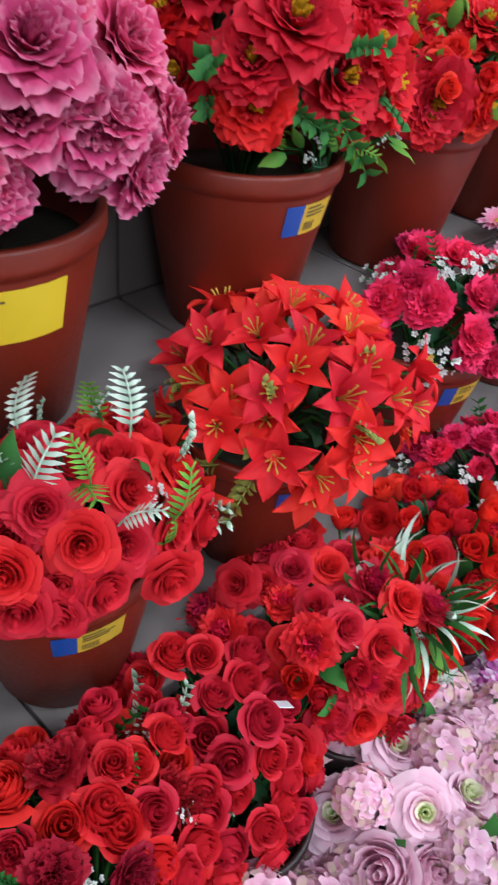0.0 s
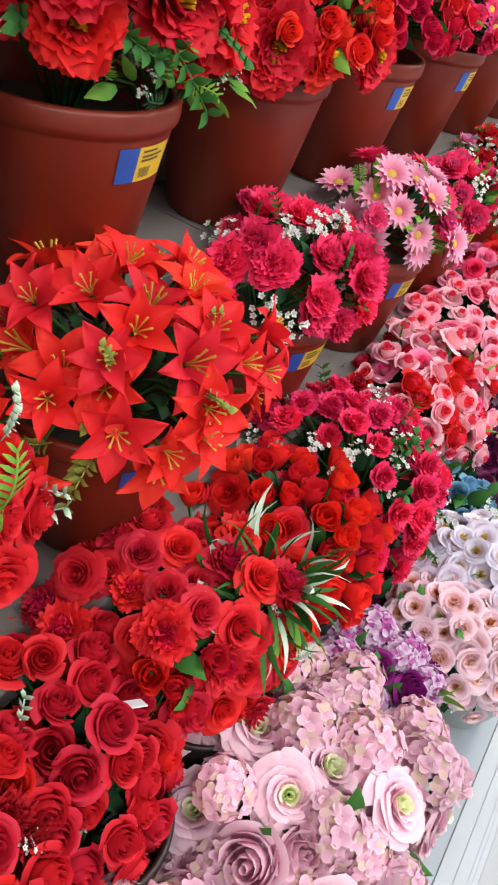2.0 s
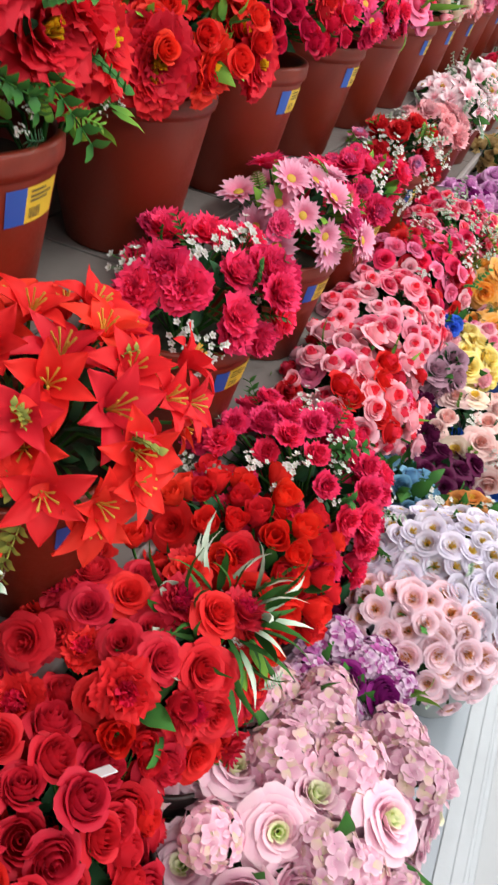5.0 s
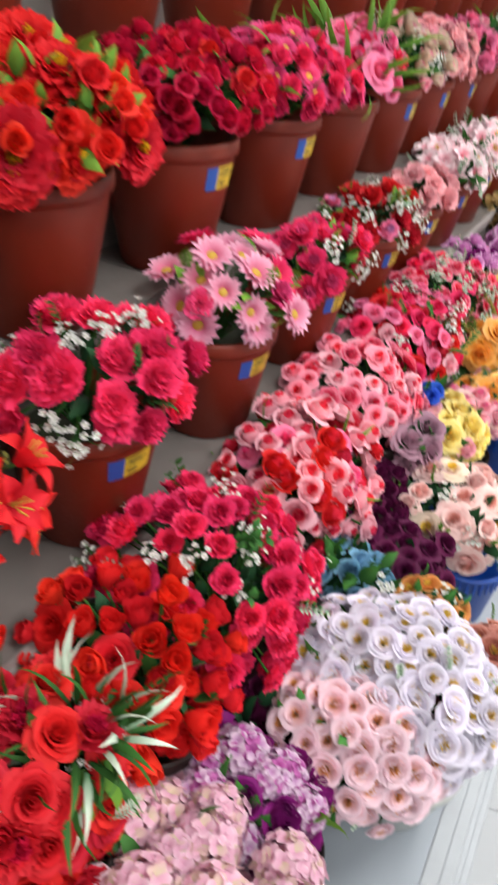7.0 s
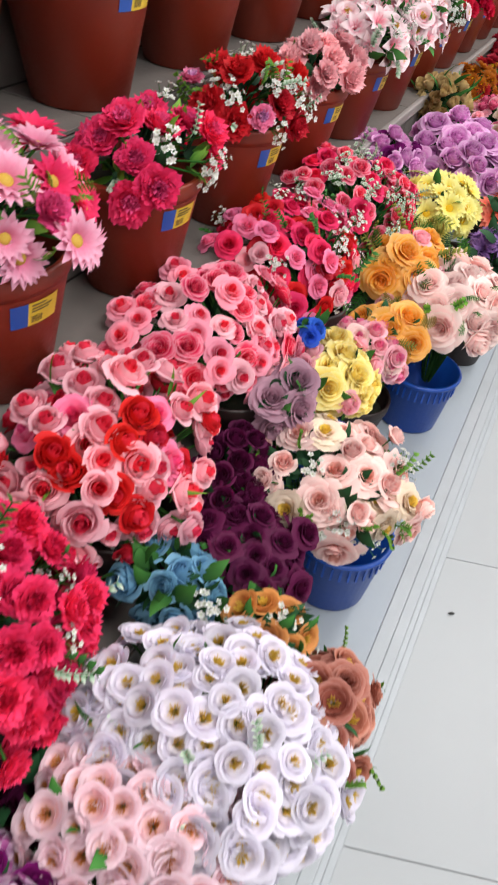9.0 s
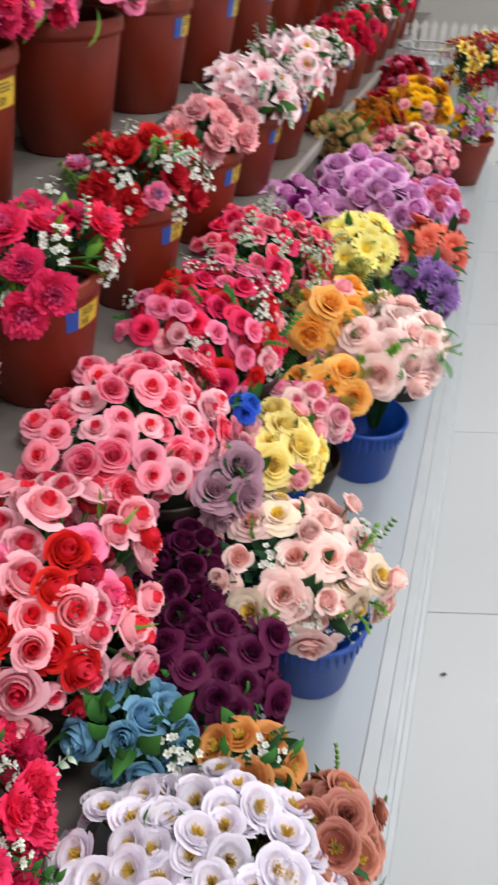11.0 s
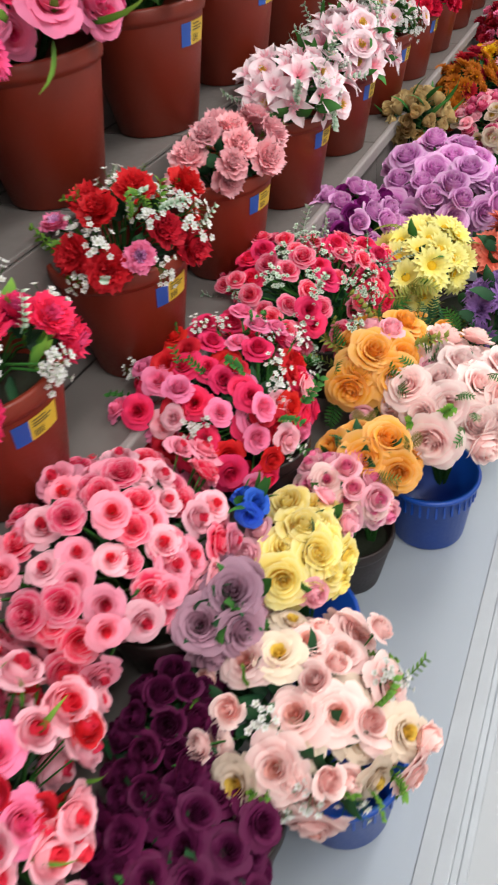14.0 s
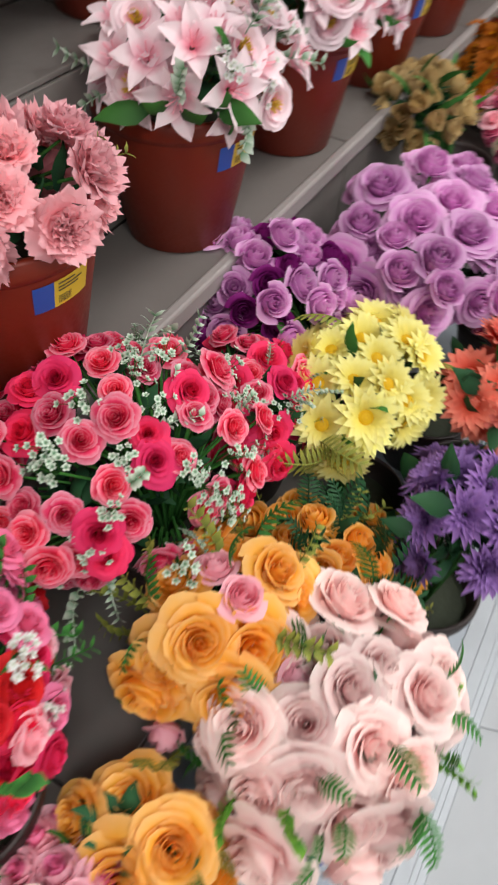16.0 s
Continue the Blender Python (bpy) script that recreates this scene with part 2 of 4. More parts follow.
# ---- flower heads, one unit in radius, facing up ----
def wrap(g, az, span, r0, r1, z0, z1, curl=0.0, spiral=0.12, belly=0.0, ruffle=0.0, nu=6, nv=5, mat=0, rng=random):
    """A petal wrapped round the heart of a rose: rises from r0, z0 to its rim at r1, z1, tucked under its neighbour on one side, its rim rolled outwards."""
    ph, tip = rng.uniform(0, 6.28), rng.uniform(-.25, .25)
    rows, uvs = [], []
    for i in range(nv + 1):
        v = i / nv
        row, uvr = [], []
        for j in range(nu + 1):
            u = 2 * j / nu - 1
            a = az + u * span / 2 * (.45 + .55 * math.sin(math.pi / 2 * min(1, v / .55)))
            edge = max(0, abs(u - tip * .4) - .35) ** 1.6
            h = v * (1 - .55 * edge * v)
            roll = max(0, (v - .62) / .38) ** 2 * (1 - .45 * edge)
            r = r0 + (r1 - r0) * h ** .8 + belly * math.sin(math.pi * min(1, h * 1.1)) + curl * roll
            r *= 1 + spiral * u
            z = z0 + (z1 - z0) * h ** 1.15 - curl * .75 * roll * roll + ruffle * math.sin(3.1 * u + ph) * v * v
            r += ruffle * .7 * math.cos(4.2 * u + ph) * v * v
            row.append(Vector((r * math.cos(a), r * math.sin(a), z)))
            uvr.append((u * .5 + .5, v))
        rows.append(row)
        uvs.append(uvr)
    g.grid(rows, uvs, mat)


def rose(rng, g, rings=((2, 4.6, .03, .07, .66, .01, .02), (3, 3.4, .06, .18, .66, .03, .04), (3, 3.0, .09, .30, .63, .06, .06), (4, 2.5, .11, .43, .57, .09, .07), (5, 2.0, .13, .57, .45, .14, .07), (6, 1.7, .14, .72, .28, .20, .05))):
    o = rng.uniform(0, 6.28)
    for k, (c, span, r0, r1, z1, curl, belly) in enumerate(rings):
        o += rng.uniform(.4, .9)
        for i in range(c):
            wrap(g, o + 6.2832 * i / c + rng.uniform(-.15, .15), span * rng.uniform(.92, 1.08), r0, r1 * rng.uniform(.93, 1.07), -.02 * k, z1 * rng.uniform(.93, 1.06), curl * rng.uniform(.5, 1.5), .15, belly, .012 + .008 * k, mat=1 if k < 2 else 0, rng=rng)
    for i in range(5):
        petal(g, 1.2566 * i, .5, .10, 70, 110, .05, -.12, point=1, nu=2, nv=3, mat=3, rng=rng)


def open_rose(rng, g):
    rose(rng, g, ((2, 4.2, .03, .08, .46, .02, .02), (4, 2.4, .06, .19, .46, .05, .04), (4, 2.3, .09, .32, .46, .08, .06), (5, 2.0, .11, .47, .40, .13, .06), (6, 1.6, .12, .64, .30, .17, .05), (7, 1.35, .13, .78, .16, .20, .02)))


def bud_rose(rng, g):
    rose(rng, g, ((2, 4.6, .03, .08, .98, .01, .05), (3, 3.3, .08, .22, .98, .03, .11), (3, 3.0, .11, .36, .94, .07, .17), (4, 2.5, .13, .48, .82, .13, .20), (4, 1.9, .14, .64, .58, .20, .14)))


def tulip(rng, g):
    for k, (c, r0, L, W, a0, a1) in enumerate(((3, .12, 1.2, .46, 22, -22), (4, .16, 1.35, .56, 32, -12), (3, .18, 1.3, .56, 40, 4))):
        for i in range(c):
            petal(g, 6.2832 * (i + .5 * k) / c + rng.uniform(-.15, .15), L, W, a0, a1 + rng.uniform(-5, 8), r0, 0, cup=.9, ruffle=.02, mat=1 if k == 0 else 0, rng=rng)
    for i in range(4):
        petal(g, 6.2832 * i / 4, .6, .14, 60, 20, .02, -.06, mat=2, point=1, nu=2, nv=3, rng=rng)


def carnation(rng, g, rings=((5, 2, .66, .30), (7, 20, .76, .38), (9, 38, .84, .42), (9, 60, .90, .46), (8, 86, .94, .50))):
    for k, (c, a, L, W) in enumerate(rings):
        for i in range(c):
            petal(g, 6.2832 * i / c + rng.uniform(-.3, .3), L * rng.uniform(.82, 1.1), W, a * .6, a * .92 + rng.uniform(-14, 16), .05, .18 - .03 * k, cup=rng.uniform(-.4, .8), ruffle=.10, waves=rng.uniform(2.6, 4.4), nu=8, nv=3, mat=1 if k < 2 else 0, tooth=.04, rng=rng)


def peony(rng, g):
    for k, (c, r0, L, W, a0, a1) in enumerate(((6, .14, .55, .26, 12, 30), (7, .16, .72, .42, 30, 55), (8, .18, .90, .50, 48, 80), (9, .18, 1.0, .5, 68, 104))):
        o = rng.uniform(0, 6)
        for i in range(c):
            petal(g, o + 6.2832 * i / c + rng.uniform(-.2, .2), L * rng.uniform(.9, 1.1), W, a0, a1 + rng.uniform(-16, 16), r0, .15 - .03 * k, cup=.5, ruffle=.09, waves=rng.uniform(2.6, 4), nu=7, tooth=.025, mat=1 if k < 1 else 0, rng=rng)
    for i in range(26):
        a, t = rng.uniform(0, 6.28), rng.uniform(.02, .20)
        tube(g, [(t * .4 * math.cos(a), t * .4 * math.sin(a), .1), (t * math.cos(a), t * math.sin(a), .62 + rng.uniform(-.08, .12))], [.025, .045], 3, 2)


def cup_flower(rng, g):
    for k, (c, span, r0, r1, z1, curl) in enumerate(((4, 2.2, .14, .52, .46, .03), (5, 1.9, .16, .72, .44, .07), (5, 1.7, .16, .86, .34, .10))):
        o = rng.uniform(0, 6)
        for i in range(c):
            wrap(g, o + 6.2832 * i / c + rng.uniform(-.12, .12), span, r0, r1 * rng.uniform(.95, 1.05), 0, z1 * rng.uniform(.92, 1.08), curl, .10, .12, .02, mat=1 if k == 0 else 0, rng=rng)
    for i in range(34):
        a, t = rng.uniform(0, 6.28), math.sqrt(rng.random()) * .30
        tube(g, [(t * .5 * math.cos(a), t * .5 * math.sin(a), .05), (t * math.cos(a), t * math.sin(a), .34 + rng.uniform(-.07, .07))], [.02, .034], 3, 2)


def lily(rng, g):
    for i in range(6):
        petal(g, 6.2832 * i / 6 + rng.uniform(-.1, .1), 1.18 * rng.uniform(.92, 1.06), .33 if i % 2 else .27, 26 + 10 * (i % 2), 88 + 12 * (i % 2) + rng.uniform(-26, 22), .06, .03 * (i % 2), cup=.45, ruffle=.05, waves=1.4, point=1, shape=.95, nu=6, nv=8, mat=0, rng=rng)
    for i in range(6):
        a = 6.2832 * i / 6 + .4
        tube(g, [(0, 0, .05), (.10 * math.cos(a), .10 * math.sin(a), .45), (.24 * math.cos(a), .24 * math.sin(a), .74)], [.022, .018, .035], 3, 2)


def daisy(rng, g, n=15):
    for k in range(2):
        for i in range(n):
            petal(g, 6.2832 * (i + .5 * k) / n + rng.uniform(-.08, .08), (1.0 - .12 * k) * rng.uniform(.92, 1.05), .17, 52 - 14 * k, 90 - 16 * k + rng.uniform(-9, 9), .10, .05 * k, cup=.4, point=1, shape=1.25, nu=2, nv=4, mat=0, rng=rng)
    for i in range(4):
        a = radians(90 * i / 4)
        rows = [[Vector((.25 * math.cos(a2) * math.cos(6.2832 * j / 10), .25 * math.cos(a2) * math.sin(6.2832 * j / 10), .16 + .13 * math.sin(a2))) for j in range(11)] for a2 in (a, radians(90 * (i + 1) / 4))]
        g.grid(rows, [[(j / 10, .3) for j in range(11)], [(j / 10, .8) for j in range(11)]], 2)


def mum(rng, g):
    for k, (c, a, L) in enumerate(((8, 6, .42), (12, 26, .58), (14, 46, .74), (16, 66, .88), (18, 86, 1.0))):
        for i in range(c):
            petal(g, 6.2832 * (i + .5 * k) / c + rng.uniform(-.12, .12), L * rng.uniform(.9, 1.1), .155, a * .55, a + rng.uniform(-8, 8), .06, .16 - .03 * k, cup=.9, point=1, shape=1.1, nu=2, nv=3, mat=1 if k < 1 else 0, rng=rng)


def floret_ball(rng, g, n=42, size=.30):
    for i in range(n):
        z = 1 - 1.15 * (i + .5) / n
        a = i * 2.39996 + rng.uniform(-.2, .2)
        r = math.sqrt(max(0, 1 - z * z))
        d = Vector((r * math.cos(a), r * math.sin(a), z))
        xf = Matrix.Translation(d * rng.uniform(.72, .9)) @ d.to_track_quat("Z", "Y").to_matrix().to_4x4() @ Matrix.Rotation(rng.uniform(0, 6), 4, "Z")
        for k in range(4):
            petal(g, 1.5708 * k, size * rng.uniform(.85, 1.15), size * .52, 66, 88 + rng.uniform(-14, 14), .01, 0, cup=.2, ruffle=.02, nu=2, nv=2, mat=0 if rng.random() < .72 else 1, xf=xf, rng=rng)


def sprig(rng, g, n=16, size=.13):
    """A stem with small starry flowers."""
    for i in range(n):
        a, h, r = rng.uniform(0, 6.28), rng.uniform(.1, 1.0), rng.uniform(.05, .62)
        p = Vector((r * math.cos(a), r * math.sin(a), h))
        tube(g, [(0, 0, h * .3 - .3), (p.x * .6, p.y * .6, h * .75), tuple(p)], .012, 3, 1)
        xf = Matrix.Translation(p) @ (p + Vector((0, 0, .3))).to_track_quat("Z", "Y").to_matrix().to_4x4()
        for k in range(5):
            petal(g, 1.2566 * k, size, size * .4, 50, 80, .01, 0, nu=2, nv=2, mat=0, xf=xf, rng=rng)


HEADS = {"rose": rose, "open_rose": open_rose, "bud_rose": bud_rose, "tulip": tulip, "carnation": carnation, "peony": peony, "cup_flower": cup_flower,
         "lily": lily, "daisy": daisy, "chrysanthemum": mum, "hydrangea": floret_ball, "sprig": sprig}
PLAIN = {"open_rose": "rose", "bud_rose": "rose", "cup_flower": "buttercup", "sprig": "flower_sprig"}
MADE = {}


def head(kind, outer, inner=None, third=None, variants=3):
    """Meshes of one kind of flower in given colours: outer and inner petals, stamens or sepals."""
    inner = inner or outer
    third = third or (GREEN if kind == "tulip" else STAMEN)
    key = (kind, outer.name, inner.name, third.name)
    if key not in MADE:
        MADE[key] = []
        for s in range(variants):
            g, rng = Geo(), random.Random(100 * len(MADE) + s)
            HEADS[kind](rng, g)
            MADE[key].append(g.mesh(kind, (outer, inner, third, GREEN)))
    return kind, MADE[key]


# ---- leaves, one unit long, growing along z ----
def leaf_geo(rng, g, kind, xf):
    if kind == "broad":
        petal(g, rng.uniform(0, 6), .62, .15, 18, 70, 0, 0, cup=-.5, point=1, shape=.8, nu=2, nv=4, xf=xf, rng=rng)
    elif kind == "blade":
        petal(g, rng.uniform(0, 6), 1.2, .075, 10, 70, 0, 0, cup=-.6, point=1, shape=.7, nu=2, nv=5, xf=xf, rng=rng)
    elif kind == "fern":
        az = rng.uniform(0, 6.28)
        out = Vector((math.cos(az), math.sin(az), 0))
        side = Vector((-out.y, out.x, 0))
        spine = [out * (.45 * t * t) + Vector((0, 0, .85 * t - .25 * t * t)) for t in [k / 9 for k in range(10)]]
        tube(g, [xf @ p for p in spine], .0012, 3)
        for k in range(2, 10):
            for sd in (-1, 1):
                L = .20 * math.sin(math.pi * (k + 1) / 11.5) + .03
                b, t = spine[k], spine[k] + side * sd * L + Vector((0, 0, .12 * L)) + out * .10
                w = (spine[k] - spine[k - 1]).normalized() * .022
                g.grid([[xf @ (b - w), xf @ (b + w)], [xf @ ((b + t) / 2 - w * 1.5), xf @ ((b + t) / 2 + w * 1.5)], [xf @ (t - w * .2), xf @ (t + w * .2)]], [[(0, .2), (1, .2)], [(0, .6), (1, .6)], [(0, 1), (1, 1)]])
    else:  # a twig of small round leaves
        az = rng.uniform(0, 6.28)
        out = Vector((math.cos(az), math.sin(az), 0))
        spine = [out * (.35 * t * t) + Vector((0, 0, .75 * t)) for t in [k / 6 for k in range(7)]]
        tube(g, [xf @ p for p in spine], .001, 3)
        for k in range(1, 7):
            for sd in (0, 3.14):
                m = Matrix.Translation(spine[k])
                petal(g, az + 1.57 + sd + rng.uniform(-.4, .4), .20, .075, 40, 85, 0, 0, cup=-.2, point=1, shape=.6, nu=2, nv=3, xf=xf @ m, rng=rng)


def bouquet(name, label, c, radii, heads, cover=1.0, leaves=(), base=None, lean=(0.25, -0.1), group="", category="flowers", low=-0.15, seed=0, stems=GREEN, jitter=0.12, small=0.72):
    """Flower heads over a dome with centre c, leaves between them and stems down to the base. heads: (head, radius, share)."""
    rng = random.Random(seed + int(1000 * (c[1] + 3) + 100 * c[2]))
    base = Vector(base if base else (c[0], c[1], c[2] - radii[2] - .05))
    top = empty(name, Matrix.Translation(base), label, category, group)
    C = Vector(c) - base
    heads = [(h, size * small, share) for h, size, share in heads]
    mean = sum(h[1] * h[2] for h in heads) / sum(h[2] for h in heads)
    area = 2 * math.pi * ((radii[0] * radii[1]) ** 1.6 / 3 + (radii[0] * radii[2]) ** 1.6 / 3 + (radii[1] * radii[2]) ** 1.6 / 3) ** (1 / 1.6) * 2 * .62
    n = max(3, int(cover * area / (math.pi * mean * mean) * 1.15))
    sg = Geo()
    for i in range(n):
        z = 1 - (1 - low) * (i + .5) / n
        a = i * 2.39996 + rng.uniform(-.25, .25)
        r = math.sqrt(max(0, 1 - z * z))
        d = Vector((r * math.cos(a), r * math.sin(a), z))
        if d.x < -.75 and d.z < .3:
            continue
        (kind, meshes), size, share = rng.choices(heads, [h[2] for h in heads])[0]
        k = 1 + rng.uniform(-jitter, jitter) + 2.2 * jitter * noise.noise(d * 1.7 + Vector((7 * c[1], 5 * c[2], 3 * c[0])))
        p = C + Vector((d.x * radii[0], d.y * radii[1], d.z * radii[2])) * k
        nrm = Vector((d.x / radii[0], d.y / radii[1], d.z / radii[2])).normalized()
        nrm = (nrm + Vector((lean[0], lean[1], .25)) + Vector((rng.uniform(-.38, .38), rng.uniform(-.38, .38), rng.uniform(-.15, .25)))).normalized()
        s = size * rng.uniform(.86, 1.14)
        at = p - nrm * s * .5
        part(PLAIN.get(kind, kind), rng.choice(meshes), None, top, "", Matrix.Translation(at) @ nrm.to_track_quat("Z", "Y").to_matrix().to_4x4() @ Matrix.Rotation(rng.uniform(0, 6.28), 4, "Z") @ Matrix.Diagonal((s, s, s * rng.uniform(.85, 1.1), 1)))
        mid = (at * .55 + Vector((0, 0, C.z * .35)))
        tube(sg, [(at.x * .1, at.y * .1, .005), tuple(mid), tuple(at)], .0022, 4)
    part("stem", sg.mesh("stem", (stems,)), None, top)["kind"] = "stuff"
    for kind, mat, count, size, depth in leaves:
        g = Geo()
        for i in range(count):
            z = rng.uniform(low - .1, .95)
            a = rng.uniform(0, 6.28)
            r = math.sqrt(max(0, 1 - z * z))
            d = Vector((r * math.cos(a), r * math.sin(a), z))
            p = C + Vector((d.x * radii[0], d.y * radii[1], d.z * radii[2])) * (depth - (.16 if kind == "broad" else .08) + rng.uniform(-.12, .12))
            up = (d + Vector((rng.uniform(-.5, .5), rng.uniform(-.5, .5), rng.uniform(0, .5)))).normalized()
            s = size * rng.uniform(.75, 1.25)
            leaf_geo(rng, g, kind, Matrix.Translation(p) @ up.to_track_quat("Z", "Y").to_matrix().to_4x4() @ Matrix.Scale(s, 4))
        part("foliage", g.mesh("foliage", (mat,)), None, top)["kind"] = "stuff"
    return top


# ---- pots ----
def pot_meshes(R, r, h, plastic):
    lip = lathe([(0, 0), (r * .92, 0), (r, .004), (R * .945, h - .034), (R * .95, h - .030), (R * .985, h - .027), (R, h - .020), (R, h - .004), (R * .985, h), (R * .93, h), (R * .91, h - .006), (R * .87, h - .05), (R * .5, h - .05)], 40)
    fill = lathe([(0, h - .045), (R * .45, h - .038), (R * .868, h - .047)], 24)
    return to_mesh("body", lip, plastic), to_mesh("filling", fill, M_FOAM)


def label_mesh(R, r, h, a0, a1, z0, z1, mat, off=.0012):
    g = Geo()
    rows, uvs = [], []
    for i in range(3):
        z = z0 + (z1 - z0) * i / 2
        rad = r + (R * .945 - r) * (z - .004) / (h - .038) + off
        rows.append([Vector((rad * math.cos(a0 + (a1 - a0) * j / 8), rad * math.sin(a0 + (a1 - a0) * j / 8), z)) for j in range(9)])
        uvs.append([(j / 8, i / 2) for j in range(9)])
    g.grid(rows, uvs)
    return g.mesh("label", (mat,))


def make_pot(R, r, h, plastic=M_POT):
    body, fill = pot_meshes(R, r, h, plastic)
    out = {"body": body, "filling": fill}
    w, z1 = .34, h - .040
    z0 = z1 - .17 * h
    out["blue"] = label_mesh(R, r, h, -w, -w * .35, z0, z1, M_LBLUE)
    out["yellow"] = label_mesh(R, r, h, -w * .35, w, z0, z1, M_LYEL)
    out["wide"] = label_mesh(R, r, h, -.75, .75, z0 - .02, z1, M_LYEL2)
    bars = Geo()
    for k in range(9):
        a = -w * .22 + k * w * .055
        for zz0, zz1, s in ((.12, .42, .03 if k % 2 else .018),):
            rows = []
            for z in (z0 + (z1 - z0) * zz0, z0 + (z1 - z0) * zz1):
                rad = r + (R * .945 - r) * (z - .004) / (h - .038) + .002
                rows.append([Vector((rad * math.cos(q), rad * math.sin(q), z)) for q in (a, a + s * w)])
            bars.grid(rows, [[(0, 0), (1, 0)], [(0, 1), (1, 1)]])
    for f0, f1, e in ((.58, .64, .75), (.70, .76, .9), (.84, .90, .6)):
        rows = []
        for z in (z0 + (z1 - z0) * f0, z0 + (z1 - z0) * f1):
            rad = r + (R * .945 - r) * (z - .004) / (h - .038) + .002
            rows.append([Vector((rad * math.cos(q), rad * math.sin(q), z)) for q in [-w * .22 + e * w * j / 4 for j in range(5)]])
        bars.grid(rows, [[(0, 0)] * 5, [(0, 1)] * 5])
    out["print"] = bars.mesh("print", (M_INK,))
    return out


POT_TOP = make_pot(.138, .090, .250)
POT_MID = make_pot(.128, .084, .228)
POT_LOW = make_pot(.095, .065, .15, M_SHADEPOT)


def pot(kit, x, y, z, turn=None, wide=False, group="", label="brown plastic flower pot on a tiled step"):
    """A tapered plastic pot; turn: the way its sticker faces, in degrees, or None."""
    top = empty("flower_pot", pose(x, y, z, 0, 0, turn or 0), label, "flower pot", group)
    part("body", kit["body"], None, top)
    part("filling", kit["filling"], None, top, "dark foam filling")
    if turn is not None:
        if wide:
            paper = part("sticker", kit["wide"], None, top, "bright yellow price sticker")
        else:
            paper = part("sticker", kit["yellow"], None, top, "yellow price sticker")
            part("sticker", kit["blue"], None, top, "blue end of the price sticker")
        part("print", kit["print"], None, paper)
    return top


# ---- setting ----
Y0, Y1 = -2.6, 7.4
EDGE, LOW_X, MID_X, TOP_X, UP_X, WALL_X = 0.0, -0.385, -0.645, -0.843, -1.06, -1.45
DECK_Z, LOW_Z, MID_Z, TOP_Z, UP_Z = 0.05, 0.29, 0.545, 0.82, 1.16
structure("ground", box(bmesh.new(), -1.6, -4.2, -.12, 5.2, 9.2, -.003), M_FGROUT, "light grey floor bed under the tiles", "floor")
structure("platform", box(bmesh.new(), LOW_X, Y0, 0, -.055, Y1, DECK_Z), M_DECK, "pale grey low display platform along the aisle", "platform")
bm = bmesh.new()
box(bm, -.062, Y0, 0, -.034, Y1, DECK_Z + .003, .001)
box(bm, -.0345, Y0, 0, -.010, Y1, DECK_Z, .003)
box(bm, -.0105, Y0, 0, .001, Y1, .030, .002)
box(bm, .0005, Y0, 0, .016, Y1, .012, .003)
structure("trim", bm, M_ALU, "ribbed aluminium edge trim of the platform", "trim")
for nm, xa, xb, z in (("step_low", MID_X, LOW_X, LOW_Z), ("step_middle", TOP_X, MID_X, MID_Z), ("step_top", UP_X, TOP_X, TOP_Z), ("step_upper", WALL_X, UP_X, UP_Z)):
    structure(nm, box(bmesh.new(), xa, Y0, 0, xb - .008, Y1, z - .008), M_GROUT, "tiled display step with dark joints", "step")
bm = box(bmesh.new(), MID_X - .004, Y0, MID_Z - .03, MID_X + .016, Y1, MID_Z + .006, .005)
structure("nosing", bm, M_STONE, "worn stone nosing along the step", "trim")
structure("wall_west", box(bmesh.new(), WALL_X - .15, -4.2, 0, WALL_X - .002, 9.2, 2.9), M_WALL, "plain off-white back wall", "wall")
structure("wall_east", box(bmesh.new(), 5.2, -4.2, 0, 5.35, 9.2, 2.9), M_WALL, "plain off-white wall across the shop", "wall")
structure("wall_north", box(bmesh.new(), -1.42, 9.2, 0, 5.2, 9.35, 2.9), M_WALL, "plain off-white end wall", "wall")
structure("wall_south", box(bmesh.new(), -1.42, -4.35, 0, 5.2, -4.2, 2.9), M_WALL, "plain off-white wall behind", "wall")
structure("ceiling", box(bmesh.new(), -1.6, -4.35, 2.9, 5.35, 9.35, 3.0), M_CEIL, "white ceiling boards", "ceiling")


def ceiling_lamp(x, y):
    top = empty("ceiling_light", pose(x, y, 2.9), "white ceiling panel light", "ceiling light", "ceiling lights of the shop")
    bm = bmesh.new()
    for a, b, c, d in ((-.31, -.62, -.29, .62), (.29, -.62, .31, .62), (-.29, -.62, .29, -.60), (-.29, .60, .29, .62)):
        box(bm, a, b, -.05, c, d, -.002, .002)
    part("frame", bm, M_FENCE, top)
    part("diffuser", box(bmesh.new(), -.288, -.598, -.012, .288, .598, -.004), M_FENCE, top)
    lamp = bpy.data.lights.new("ceiling_light_lamp", "AREA")
    lamp.shape, lamp.size, lamp.size_y, lamp.energy, lamp.color = "RECTANGLE", .56, 1.18, LAMP_POWER, (1.0, .97, .93)
    ob = new("ceiling_light_lamp", lamp)
    ob.parent = top
    ob.location = (0, 0, -.02)


for x in LAMP_X:
    for y in LAMP_Y:
        ceiling_lamp(x, y)


